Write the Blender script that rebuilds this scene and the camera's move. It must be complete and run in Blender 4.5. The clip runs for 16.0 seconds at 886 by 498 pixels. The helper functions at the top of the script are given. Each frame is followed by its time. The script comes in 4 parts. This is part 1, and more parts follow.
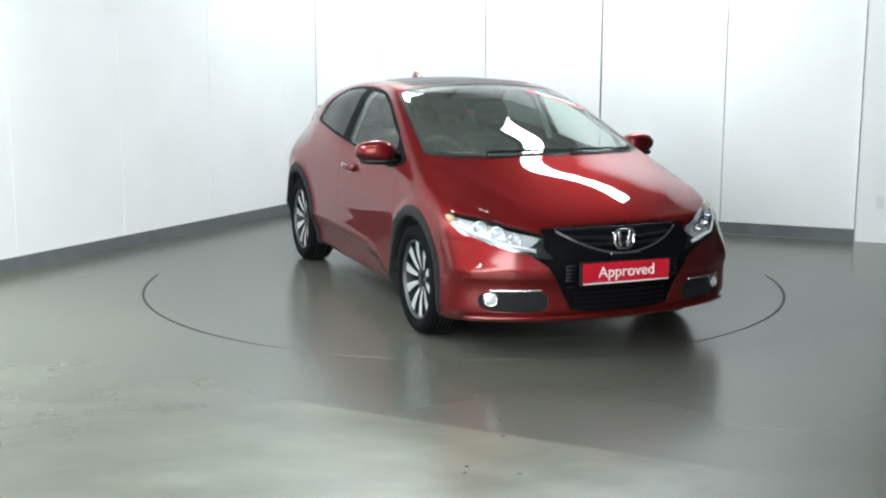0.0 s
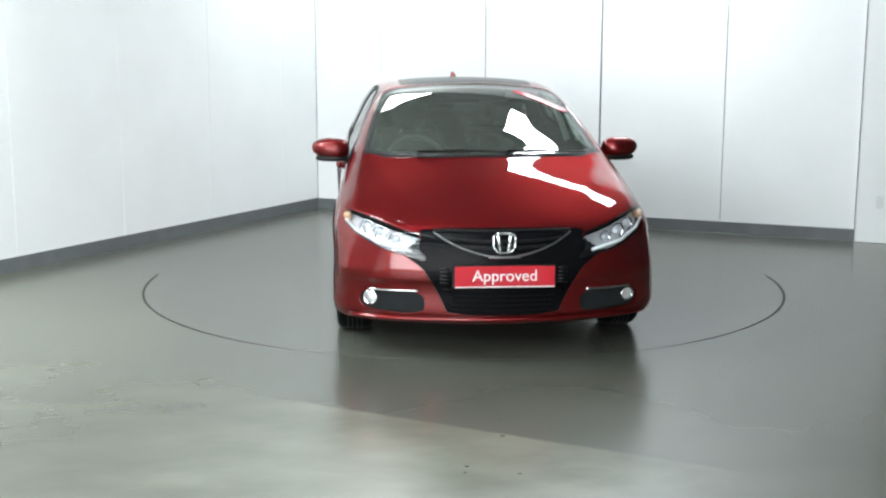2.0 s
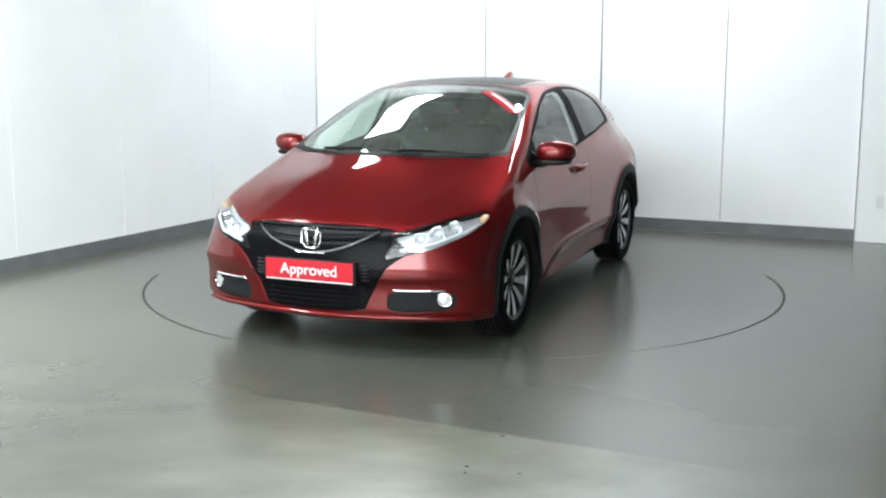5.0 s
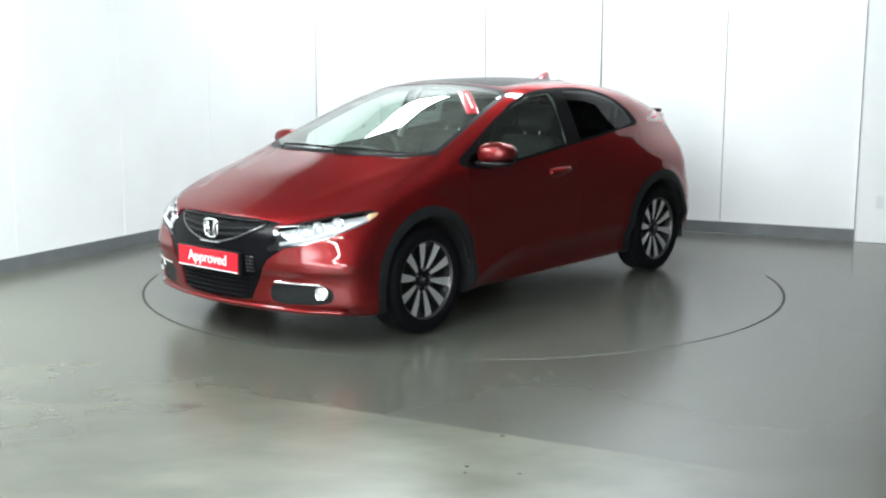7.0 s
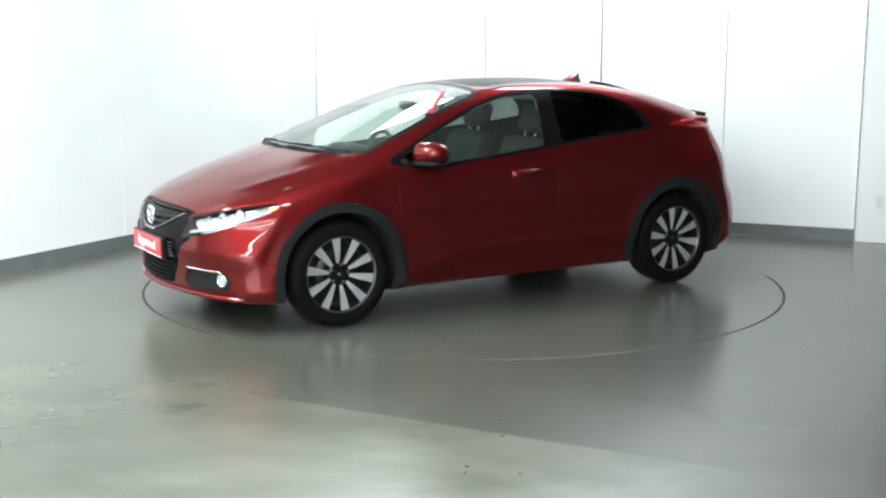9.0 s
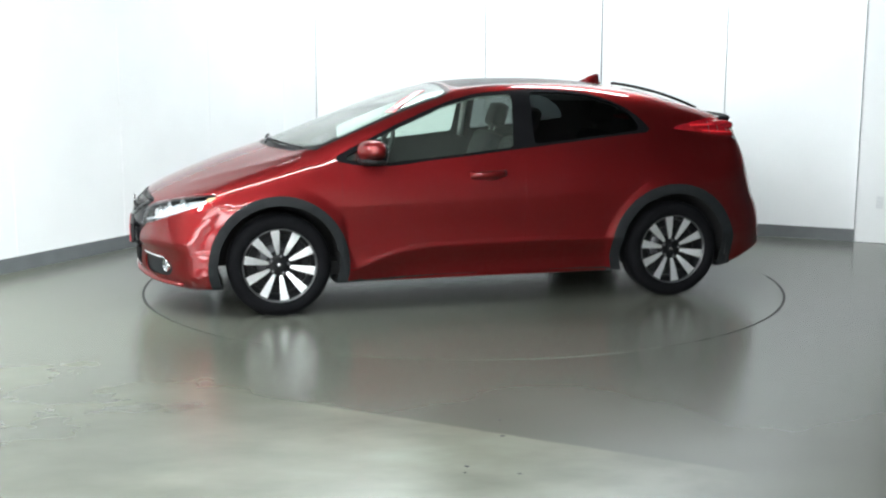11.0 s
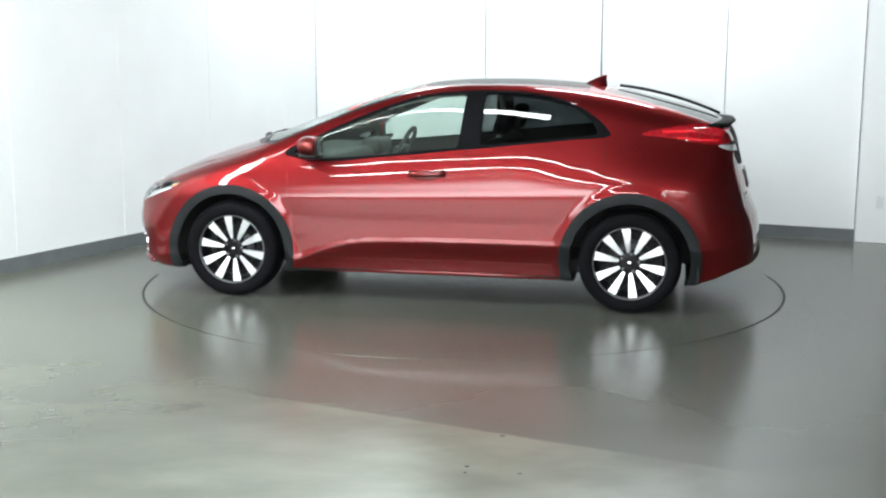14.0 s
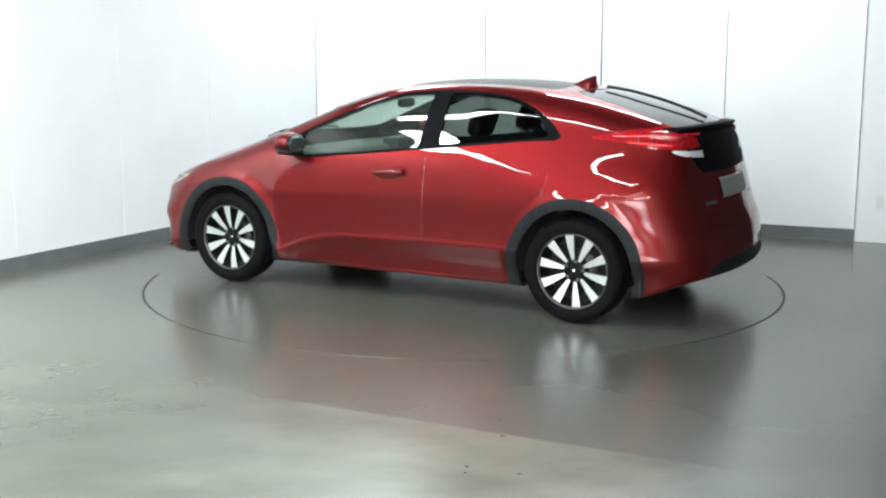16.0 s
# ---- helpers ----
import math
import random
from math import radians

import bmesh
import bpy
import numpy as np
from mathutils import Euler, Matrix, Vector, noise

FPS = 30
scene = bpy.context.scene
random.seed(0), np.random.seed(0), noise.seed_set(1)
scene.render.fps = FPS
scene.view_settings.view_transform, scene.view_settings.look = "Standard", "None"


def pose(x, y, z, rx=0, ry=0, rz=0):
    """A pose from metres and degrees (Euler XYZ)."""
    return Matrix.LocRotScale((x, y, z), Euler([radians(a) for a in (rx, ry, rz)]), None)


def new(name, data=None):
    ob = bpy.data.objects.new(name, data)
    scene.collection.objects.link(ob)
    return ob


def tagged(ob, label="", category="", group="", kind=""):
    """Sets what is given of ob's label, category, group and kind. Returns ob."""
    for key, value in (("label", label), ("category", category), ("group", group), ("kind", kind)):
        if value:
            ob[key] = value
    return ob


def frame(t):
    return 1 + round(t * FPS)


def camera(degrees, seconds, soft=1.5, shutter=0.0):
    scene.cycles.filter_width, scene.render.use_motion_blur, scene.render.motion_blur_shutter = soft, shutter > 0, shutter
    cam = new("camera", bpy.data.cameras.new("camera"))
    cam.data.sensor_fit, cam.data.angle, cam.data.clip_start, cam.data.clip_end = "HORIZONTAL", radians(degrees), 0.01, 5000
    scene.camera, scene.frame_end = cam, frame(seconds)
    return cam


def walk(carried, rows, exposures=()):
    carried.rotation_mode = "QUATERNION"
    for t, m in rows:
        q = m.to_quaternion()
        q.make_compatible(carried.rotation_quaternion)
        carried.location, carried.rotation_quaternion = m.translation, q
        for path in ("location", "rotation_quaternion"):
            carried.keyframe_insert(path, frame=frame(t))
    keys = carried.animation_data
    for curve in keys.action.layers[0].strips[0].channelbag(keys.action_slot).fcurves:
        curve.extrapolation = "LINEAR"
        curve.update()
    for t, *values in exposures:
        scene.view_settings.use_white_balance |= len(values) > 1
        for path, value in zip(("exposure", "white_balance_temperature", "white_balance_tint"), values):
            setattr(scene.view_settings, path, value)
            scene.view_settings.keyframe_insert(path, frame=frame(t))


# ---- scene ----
# The camera stands still on a tripod at eye height.
cam = camera(41.54, 16.0, soft=2.2)
EYE = (0.0, 0.0, 1.625)
TILT = 9.73
walk(cam, [(0.0, pose(*EYE, 90 - TILT, -0.10, 0)), (16.0, pose(*EYE, 90 - TILT, -0.10, 0))],
     exposures=[(0.0, -0.15), (1.0, -0.16), (2.0, -0.20), (3.0, -0.24), (4.0, -0.23), (5.2, -0.10), (6.5, 0.0), (9.0, 0.06), (12.5, 0.08), (13.5, -0.02), (14.5, -0.10), (15.0, -0.11), (16.0, -0.03)])

# The hub of the turntable, its radius, and the bearing of the car at each time.
HUB = Vector((0.135, 8.185, 0.0))
TABLE_R = 2.214
TABLE_CENTRE = Vector((0.141, 8.205, 0.0))
CAR_OFFSET = Vector((0.084, 0.0137, 0.0))
BEARINGS = [(0.0, -68.6), (0.5, -72.5), (1.0, -76.8), (1.5, -81.2), (2.0, -85.6), (2.5, -90.0), (3.0, -94.4), (3.5, -98.8),
            (4.0, -103.3), (5.2, -114.0), (6.3, -123.8), (7.0, -130.2), (7.5, -134.9), (8.0, -139.6), (8.5, -144.2),
            (9.0, -148.7), (10.2, -159.1), (11.5, -170.1), (12.0, -174.4), (12.5, -178.6), (13.0, -182.8), (13.5, -187.1),
            (14.0, -191.4), (14.5, -195.7), (15.0, -200.0), (15.5, -204.5), (16.0, -209.1)]

# ---- light ----
world = bpy.data.worlds.new("studio_world")
scene.world = world
world.use_nodes = True
world.node_tree.nodes["Background"].inputs[0].default_value = (0.5, 0.55, 0.6, 1)
world.node_tree.nodes["Background"].inputs[1].default_value = 0.05
CEIL = 5.2
LAMP_Z = 3.6
# ceiling light boxes: x, y, length, width, turn, watts, tint
WARM, COOL = (0.90, 0.995, 0.995), (0.87, 0.96, 1.0)
LIGHTS = [(-0.78, 10.85, 1.35, 0.62, 62, 65, WARM), (1.6, 9.6, 1.7, 0.42, -23, 120, COOL), (-3.95, 5.10, 3.2, 0.5, 62, 400, WARM),
          (-1.5, 6.1, 3.6, 0.15, -25, 120, WARM), (-1.8, 2.4, 4.6, 0.18, 0, 210, WARM), (-1.8, -1.3, 7.4, 0.4, 0, 900, WARM)]


# ---- materials ----
def mat(name, colour, rough=0.5, metal=0.0, coat=0.0, coat_rough=0.03, var=0.06, scale=8.0, bump=0.0, bscale=60.0, ior=1.5, spec=0.5):
    m = bpy.data.materials.new(name)
    m.use_nodes = True
    nt = m.node_tree
    b = nt.nodes["Principled BSDF"]
    b.inputs["Base Color"].default_value = (*colour, 1)
    b.inputs["Roughness"].default_value = rough
    b.inputs["Metallic"].default_value = metal
    b.inputs["Coat Weight"].default_value = coat
    b.inputs["Coat Roughness"].default_value = coat_rough
    b.inputs["IOR"].default_value = ior
    b.inputs["Specular IOR Level"].default_value = spec
    tc = nt.nodes.new("ShaderNodeTexCoord")
    if var:
        n = nt.nodes.new("ShaderNodeTexNoise")
        n.inputs["Scale"].default_value = scale
        n.inputs["Detail"].default_value = 6
        nt.links.new(tc.outputs["Object"], n.inputs["Vector"])
        r = nt.nodes.new("ShaderNodeValToRGB")
        r.color_ramp.elements[0].color = (*[max(0, c * (1 - var)) for c in colour], 1)
        r.color_ramp.elements[1].color = (*[min(1, c * (1 + var)) for c in colour], 1)
        r.color_ramp.elements[0].position, r.color_ramp.elements[1].position = 0.3, 0.7
        nt.links.new(n.outputs["Fac"], r.inputs["Fac"])
        nt.links.new(r.outputs["Color"], b.inputs["Base Color"])
        rr = nt.nodes.new("ShaderNodeMapRange")
        rr.inputs["To Min"].default_value = max(0.01, rough * 0.85)
        rr.inputs["To Max"].default_value = min(1, rough * 1.15)
        nt.links.new(n.outputs["Fac"], rr.inputs["Value"])
        nt.links.new(rr.outputs["Result"], b.inputs["Roughness"])
    if bump:
        n2 = nt.nodes.new("ShaderNodeTexNoise")
        n2.inputs["Scale"].default_value = bscale
        n2.inputs["Detail"].default_value = 4
        nt.links.new(tc.outputs["Object"], n2.inputs["Vector"])
        bp = nt.nodes.new("ShaderNodeBump")
        bp.inputs["Strength"].default_value = bump
        bp.inputs["Distance"].default_value = 0.002
        nt.links.new(n2.outputs["Fac"], bp.inputs["Height"])
        nt.links.new(bp.outputs["Normal"], b.inputs["Normal"])
    return m


def glow(name, colour, strength):
    m = bpy.data.materials.new(name)
    m.use_nodes = True
    nt = m.node_tree
    nt.nodes.remove(nt.nodes["Principled BSDF"])
    e = nt.nodes.new("ShaderNodeEmission")
    e.inputs[0].default_value = (*colour, 1)
    e.inputs[1].default_value = strength
    nt.links.new(e.outputs[0], nt.nodes["Material Output"].inputs[0])
    return m


def soft_glow(name, colour, strength):
    """A glowing front that shines most in its middle and fades towards its edges."""
    m = glow(name, colour, strength)
    nt = m.node_tree
    sep = nt.nodes.new("ShaderNodeSeparateXYZ")
    nt.links.new(nt.nodes.new("ShaderNodeTexCoord").outputs["Generated"], sep.inputs[0])
    last = None
    for axis, reach in (("X", 0.22), ("Z", 0.48)):
        for lo, hi in ((0.0, reach), (1.0, 1.0 - reach)):
            r = nt.nodes.new("ShaderNodeMapRange")
            r.interpolation_type = "SMOOTHSTEP"
            r.inputs["From Min"].default_value, r.inputs["From Max"].default_value = lo, hi
            r.inputs["To Min"].default_value = 0.06
            nt.links.new(sep.outputs[axis], r.inputs["Value"])
            k = nt.nodes.new("ShaderNodeMath")
            k.operation = "MULTIPLY"
            k.inputs[1].default_value = strength
            nt.links.new(r.outputs["Result"], k.inputs[0])
            if last:
                nt.links.new(last, k.inputs[1])
            last = k.outputs[0]
    nt.links.new(last, nt.nodes["Emission"].inputs[1])
    return m


def pane_mat(name, tint, ior=1.5, rough=0.0, haze=0.0):
    """Thin glazing: tinted see-through, with the gloss of glass and a faint greenish haze."""
    m = bpy.data.materials.new(name)
    m.use_nodes = True
    nt = m.node_tree
    nt.nodes.remove(nt.nodes["Principled BSDF"])
    t = nt.nodes.new("ShaderNodeBsdfTransparent")
    t.inputs[0].default_value = (*tint, 1)
    g = nt.nodes.new("ShaderNodeBsdfGlossy")
    g.inputs["Roughness"].default_value = rough
    lw = nt.nodes.new("ShaderNodeLayerWeight")
    lw.inputs["Blend"].default_value = 0.5
    pw = nt.nodes.new("ShaderNodeMath")
    pw.operation = "POWER"
    pw.inputs[1].default_value = 5.0
    nt.links.new(lw.outputs["Facing"], pw.inputs[0])
    f = nt.nodes.new("ShaderNodeMath")
    f.operation = "MULTIPLY_ADD"
    f0 = ((ior - 1) / (ior + 1)) ** 2
    f.inputs[1].default_value, f.inputs[2].default_value = 1 - f0, f0
    nt.links.new(pw.outputs[0], f.inputs[0])
    x = nt.nodes.new("ShaderNodeMixShader")
    nt.links.new(f.outputs[0], x.inputs[0])
    nt.links.new(t.outputs[0], x.inputs[1])
    nt.links.new(g.outputs[0], x.inputs[2])
    last = x
    # pale green diffuse mixed in, varied by noise
    if haze:
        d = nt.nodes.new("ShaderNodeBsdfDiffuse")
        d.inputs[0].default_value = (0.66, 0.74, 0.66, 1)
        n = nt.nodes.new("ShaderNodeTexNoise")
        n.inputs["Scale"].default_value, n.inputs["Detail"].default_value = 7.0, 6
        tc = nt.nodes.new("ShaderNodeTexCoord")
        nt.links.new(tc.outputs["Object"], n.inputs["Vector"])
        r = nt.nodes.new("ShaderNodeMapRange")
        r.inputs["From Min"].default_value, r.inputs["From Max"].default_value = 0.3, 0.7
        r.inputs["To Min"].default_value, r.inputs["To Max"].default_value = haze * 0.7, haze * 1.3
        nt.links.new(n.outputs["Fac"], r.inputs["Value"])
        last = nt.nodes.new("ShaderNodeMixShader")
        nt.links.new(r.outputs["Result"], last.inputs[0])
        nt.links.new(x.outputs[0], last.inputs[1])
        nt.links.new(d.outputs[0], last.inputs[2])
    nt.links.new(last.outputs[0], nt.nodes["Material Output"].inputs[0])
    return m


def paint_mat():
    m = mat("metallic_red_paint", (0.30, 0.010, 0.014), rough=0.46, metal=0.88, coat=1.0, coat_rough=0.02, var=0)
    nt = m.node_tree
    b = nt.nodes["Principled BSDF"]
    tc = nt.nodes.new("ShaderNodeTexCoord")
    v = nt.nodes.new("ShaderNodeTexVoronoi")
    v.inputs["Scale"].default_value = 900
    nt.links.new(tc.outputs["Object"], v.inputs["Vector"])
    mx = nt.nodes.new("ShaderNodeMix")
    mx.data_type = "RGBA"
    mx.inputs[6].default_value = (0.134, 0.0064, 0.0074, 1)
    mx.inputs[7].default_value = (0.216, 0.0125, 0.0140, 1)
    sep = nt.nodes.new("ShaderNodeSeparateColor")
    nt.links.new(v.outputs["Color"], sep.inputs[0])
    nt.links.new(sep.outputs[0], mx.inputs[0])
    nt.links.new(mx.outputs[2], b.inputs["Base Color"])
    b.inputs["Specular Tint"].default_value = (0.80, 0.34, 0.34, 1)
    b.inputs["Coat IOR"].default_value = 1.46
    # faint orange peel
    n = nt.nodes.new("ShaderNodeTexNoise")
    n.inputs["Scale"].default_value, n.inputs["Detail"].default_value = 55.0, 2
    nt.links.new(tc.outputs["Object"], n.inputs["Vector"])
    bp = nt.nodes.new("ShaderNodeBump")
    bp.inputs["Strength"].default_value, bp.inputs["Distance"].default_value = 0.02, 0.002
    nt.links.new(n.outputs["Fac"], bp.inputs["Height"])
    nt.links.new(bp.outputs["Normal"], b.inputs["Coat Normal"])
    return m


RED = paint_mat()
BLACK_GLOSS = mat("piano_black", (0.005, 0.005, 0.006), 0.24, var=0.1, spec=0.06)
SURROUND = mat("satin_black_surround", (0.006, 0.006, 0.007), 0.55, var=0.1, spec=0.03)
BLACK_TRIM = mat("black_trim", (0.009, 0.009, 0.010), 0.42, var=0.15, scale=30, spec=0.22)
CLAD = mat("grained_dark_plastic", (0.014, 0.0155, 0.017), 0.55, var=0.15, scale=25, bump=0.25, bscale=400, spec=0.14)
LINER = mat("dark_liner", (0.010, 0.010, 0.011), 0.85, var=0.2)
RUBBER = mat("tyre_rubber", (0.005, 0.005, 0.006), 0.75, var=0.2, scale=20, bump=0.2, bscale=120, spec=0.06)
ALLOY = mat("machined_alloy", (0.85, 0.86, 0.88), 0.34, metal=0.8, var=0.03, scale=60)
STRIP = mat("dull_grey_strip", (0.17, 0.173, 0.177), 0.35, metal=0.8, var=0.04, scale=60)
RIM_GREY = mat("grey_rim_lip", (0.12, 0.122, 0.125), 0.35, metal=0.8, var=0.04, scale=60)
ALLOY_DARK = mat("gloss_black_alloy", (0.007, 0.007, 0.008), 0.32, var=0.1, spec=0.15)
STEEL = mat("brake_steel", (0.045, 0.045, 0.048), 0.45, metal=1.0, var=0.1, scale=40)
CHROME = mat("chrome", (0.85, 0.86, 0.88), 0.08, metal=1.0, var=0.02)
CLOTH = mat("black_seat_cloth", (0.013, 0.013, 0.014), 0.9, var=0.25, scale=60, bump=0.4, bscale=300)
DASH = mat("soft_dash_plastic", (0.025, 0.026, 0.027), 0.6, var=0.15, scale=40, bump=0.2, bscale=300)
GLASS = pane_mat("clear_car_glass", (0.78, 0.88, 0.83), 1.6, haze=0.025)
SCREEN = pane_mat("windscreen_glass", (0.74, 0.86, 0.80), 2.0, haze=0.07)
REAR_PANE = mat("dark_rear_pane", (0.012, 0.013, 0.013), 0.08, var=0, spec=0.12)
PILLAR = mat("pale_pillar_trim", (0.50, 0.51, 0.50), 0.7, var=0.05, scale=40)
HEADLINER = mat("pale_headliner", (0.26, 0.265, 0.26), 0.9, var=0.08, scale=40)
GLASS_DARK = pane_mat("privacy_glass", (0.16, 0.18, 0.18))
ROOF_GLASS = mat("black_roof_glass", (0.006, 0.006, 0.007), 0.22, var=0.05, spec=0.03)
PALE_PLATE = mat("pale_plate", (0.34, 0.34, 0.35), 0.45, var=0.08, scale=40, spec=0.3)
LENS = pane_mat("clear_lamp_lens", (0.93, 0.95, 0.97))
RED_LENS = mat("red_lamp_lens", (0.36, 0.008, 0.014), 0.12, coat=1.0, var=0.25, scale=50)
WHITE_LENS = mat("white_lamp_lens", (0.72, 0.74, 0.76), 0.15, coat=1.0, var=0.1, scale=60)
AMBER = mat("amber_lens", (0.60, 0.36, 0.20), 0.2, coat=1.0, var=0.15, scale=60)
REFLECTOR = mat("lamp_reflector", (0.78, 0.79, 0.81), 0.16, metal=0.5, var=0.12, scale=30, bump=1.0, bscale=34)
PLATE_RED = mat("red_plate", (0.50, 0.008, 0.022), 0.3, coat=0.4, var=0.04)
WHITE = mat("white_letter", (0.85, 0.85, 0.85), 0.4, var=0.03)
MIRROR = mat("mirror_glass", (0.9, 0.9, 0.92), 0.02, metal=1.0, var=0)
FOG_LENS = mat("fog_lens", (0.80, 0.81, 0.83), 0.14, metal=0.6, coat=1.0, var=0.15, scale=60, bump=0.8, bscale=60)
TAIL_BAR = mat("bright_red_lens", (0.85, 0.02, 0.03), 0.15, coat=1.0, var=0.1, scale=60)


# ---- mesh helpers ----
def part(name, bm, material, parent, label="", smooth=True):
    me = bpy.data.meshes.new(name)
    bm.to_mesh(me)
    bm.free()
    for p in me.polygons:
        p.use_smooth = smooth
    me.materials.append(material)
    ob = new(name, me)
    ob.parent = parent
    return tagged(ob, label)


def thing(name, label, category, group="", kind="", at=(0, 0, 0)):
    e = new(name)
    e.location = at
    return tagged(e, label, category, group, kind)


def box(bm, x0, x1, y0, y1, z0, z1, bevel=0.0, m=None, seg=2):
    r = bmesh.ops.create_cube(bm, size=1.0)
    vs = r["verts"]
    for v in vs:
        v.co = Vector(((x0 + x1) / 2 + v.co.x * (x1 - x0), (y0 + y1) / 2 + v.co.y * (y1 - y0), (z0 + z1) / 2 + v.co.z * (z1 - z0)))
        if m:
            v.co = m @ v.co
    if bevel:
        es = {e for v in vs for e in v.link_edges}
        bmesh.ops.bevel(bm, geom=list(es), offset=bevel, segments=seg, affect="EDGES", profile=0.5)


def lathe(bm, prof, n=64, axis="y", start=None, close=False):
    """Turn a profile of (radius, along) about the axis."""
    rings = []
    for r, a in prof:
        ring = []
        for i in range(n):
            t = 2 * math.pi * i / n
            c, s = r * math.cos(t), r * math.sin(t)
            co = (c, a, s) if axis == "y" else ((c, s, a) if axis == "z" else (a, c, s))
            ring.append(bm.verts.new(co))
        rings.append(ring)
    for k in range(len(rings) - 1 + (1 if close else 0)):
        A, B = rings[k], rings[(k + 1) % len(rings)]
        for i in range(n):
            bm.faces.new((A[i], A[(i + 1) % n], B[(i + 1) % n], B[i]))
    bmesh.ops.recalc_face_normals(bm, faces=bm.faces)


def tube(bm, pts, r, n=8, flat=1.0, closed=False):
    """A tube along points."""
    pts = [Vector(p) for p in pts]
    rings = []
    N = len(pts)
    for i, p in enumerate(pts):
        a = pts[(i - 1) % N] if (i or closed) else p
        b = pts[(i + 1) % N] if (i < N - 1 or closed) else p
        d = (b - a).normalized()
        up = Vector((0, 0, 1)) if abs(d.z) < 0.9 else Vector((1, 0, 0))
        u = d.cross(up).normalized()
        w = u.cross(d)
        rings.append([bm.verts.new(p + u * (r * math.cos(2 * math.pi * k / n)) + w * (r * flat * math.sin(2 * math.pi * k / n))) for k in range(n)])
    for i in range(N if closed else N - 1):
        A, B = rings[i], rings[(i + 1) % N]
        for k in range(n):
            bm.faces.new((A[k], A[(k + 1) % n], B[(k + 1) % n], B[k]))
    if not closed:
        bm.faces.new(rings[0])
        bm.faces.new(rings[-1])
    bmesh.ops.recalc_face_normals(bm, faces=bm.faces)


def prism(bm, outline, y0, y1, m=None, bevel=0.0):
    """A flat outline of (a, b) extruded from y0 to y1."""
    A = [bm.verts.new((a, y0, b)) for a, b in outline]
    B = [bm.verts.new((a, y1, b)) for a, b in outline]
    fs = [bm.faces.new(A), bm.faces.new(B[::-1])]
    n = len(A)
    for i in range(n):
        fs.append(bm.faces.new((A[i], B[i], B[(i + 1) % n], A[(i + 1) % n])))
    if m:
        for v in A + B:
            v.co = m @ v.co
    bmesh.ops.recalc_face_normals(bm, faces=fs)
    if bevel:
        bmesh.ops.bevel(bm, geom=list({e for f in fs for e in f.edges}), offset=bevel, segments=2, affect="EDGES", profile=0.5)


# ---- the room ----
CORNER = Vector((-1.291, 11.982, 0))
D_LEFT = Vector((-0.4690, -0.8842, 0)).normalized()
D_RIGHT = Vector((0.9185, -0.3955, 0)).normalized()


def wall_mat():
    m = mat("white_wall_panel", (0.80, 0.81, 0.82), 0.42, var=0.03, scale=1.5, bump=0.04, bscale=12, spec=0.35)
    return m


def floor_mat(name, tables):
    """Worn polished concrete: cloudy grey with scuffs; outside the slab it is paler and streaked."""
    m = bpy.data.materials.new(name)
    m.use_nodes = True
    nt = m.node_tree
    b = nt.nodes["Principled BSDF"]
    tc = nt.nodes.new("ShaderNodeTexCoord")
    src = tc.outputs["Object"]

    def node(kind, **inputs):
        n = nt.nodes.new(kind)
        for k, v in inputs.items():
            n.inputs[k.replace("_", " ")].default_value = v
        return n

    def noise_node(scale, detail, rough=0.6, dist=0.0, vec=None):
        n = node("ShaderNodeTexNoise", Scale=scale, Detail=detail, Roughness=rough, Distortion=dist)
        nt.links.new(vec or src, n.inputs["Vector"])
        return n

    def ramp(fac, p0, c0, p1, c1):
        r = nt.nodes.new("ShaderNodeValToRGB")
        r.color_ramp.elements[0].position, r.color_ramp.elements[0].color = p0, (*c0, 1)
        r.color_ramp.elements[1].position, r.color_ramp.elements[1].color = p1, (*c1, 1)
        nt.links.new(fac, r.inputs["Fac"])
        return r.outputs["Color"]

    def mixed(fac, a, c, how="MIX"):
        x = nt.nodes.new("ShaderNodeMix")
        x.data_type, x.blend_type = "RGBA", how
        if isinstance(fac, float):
            x.inputs[0].default_value = fac
        else:
            nt.links.new(fac, x.inputs[0])
        nt.links.new(a, x.inputs[6])
        nt.links.new(c, x.inputs[7])
        return x.outputs[2]

    def distance(direction, origin):
        s = node("ShaderNodeVectorMath")
        s.operation = "SUBTRACT"
        s.inputs[1].default_value = origin
        nt.links.new(src, s.inputs[0])
        d = nt.nodes.new("ShaderNodeVectorMath")
        d.operation = "DOT_PRODUCT"
        d.inputs[1].default_value = direction
        nt.links.new(s.outputs["Vector"], d.inputs[0])
        return d.outputs["Value"]

    def step(value, lo, hi, wobble=0.0, wscale=3.0):
        if wobble:
            n = noise_node(wscale, 5)
            k = node("ShaderNodeMath")
            k.operation = "MULTIPLY_ADD"
            k.inputs[1].default_value = wobble
            nt.links.new(n.outputs["Fac"], k.inputs[0])
            nt.links.new(value, k.inputs[2])
            value = k.outputs[0]
        r = nt.nodes.new("ShaderNodeMapRange")
        r.interpolation_type = "SMOOTHSTEP"
        r.inputs["From Min"].default_value, r.inputs["From Max"].default_value = lo, hi
        nt.links.new(value, r.inputs["Value"])
        return r.outputs["Result"]

    big, small = noise_node(0.55, 3, 0.5), noise_node(5, 5, 0.6)
    col = ramp(big.outputs["Fac"], 0.30, (0.070, 0.071, 0.060), 0.72, (0.104, 0.107, 0.091))
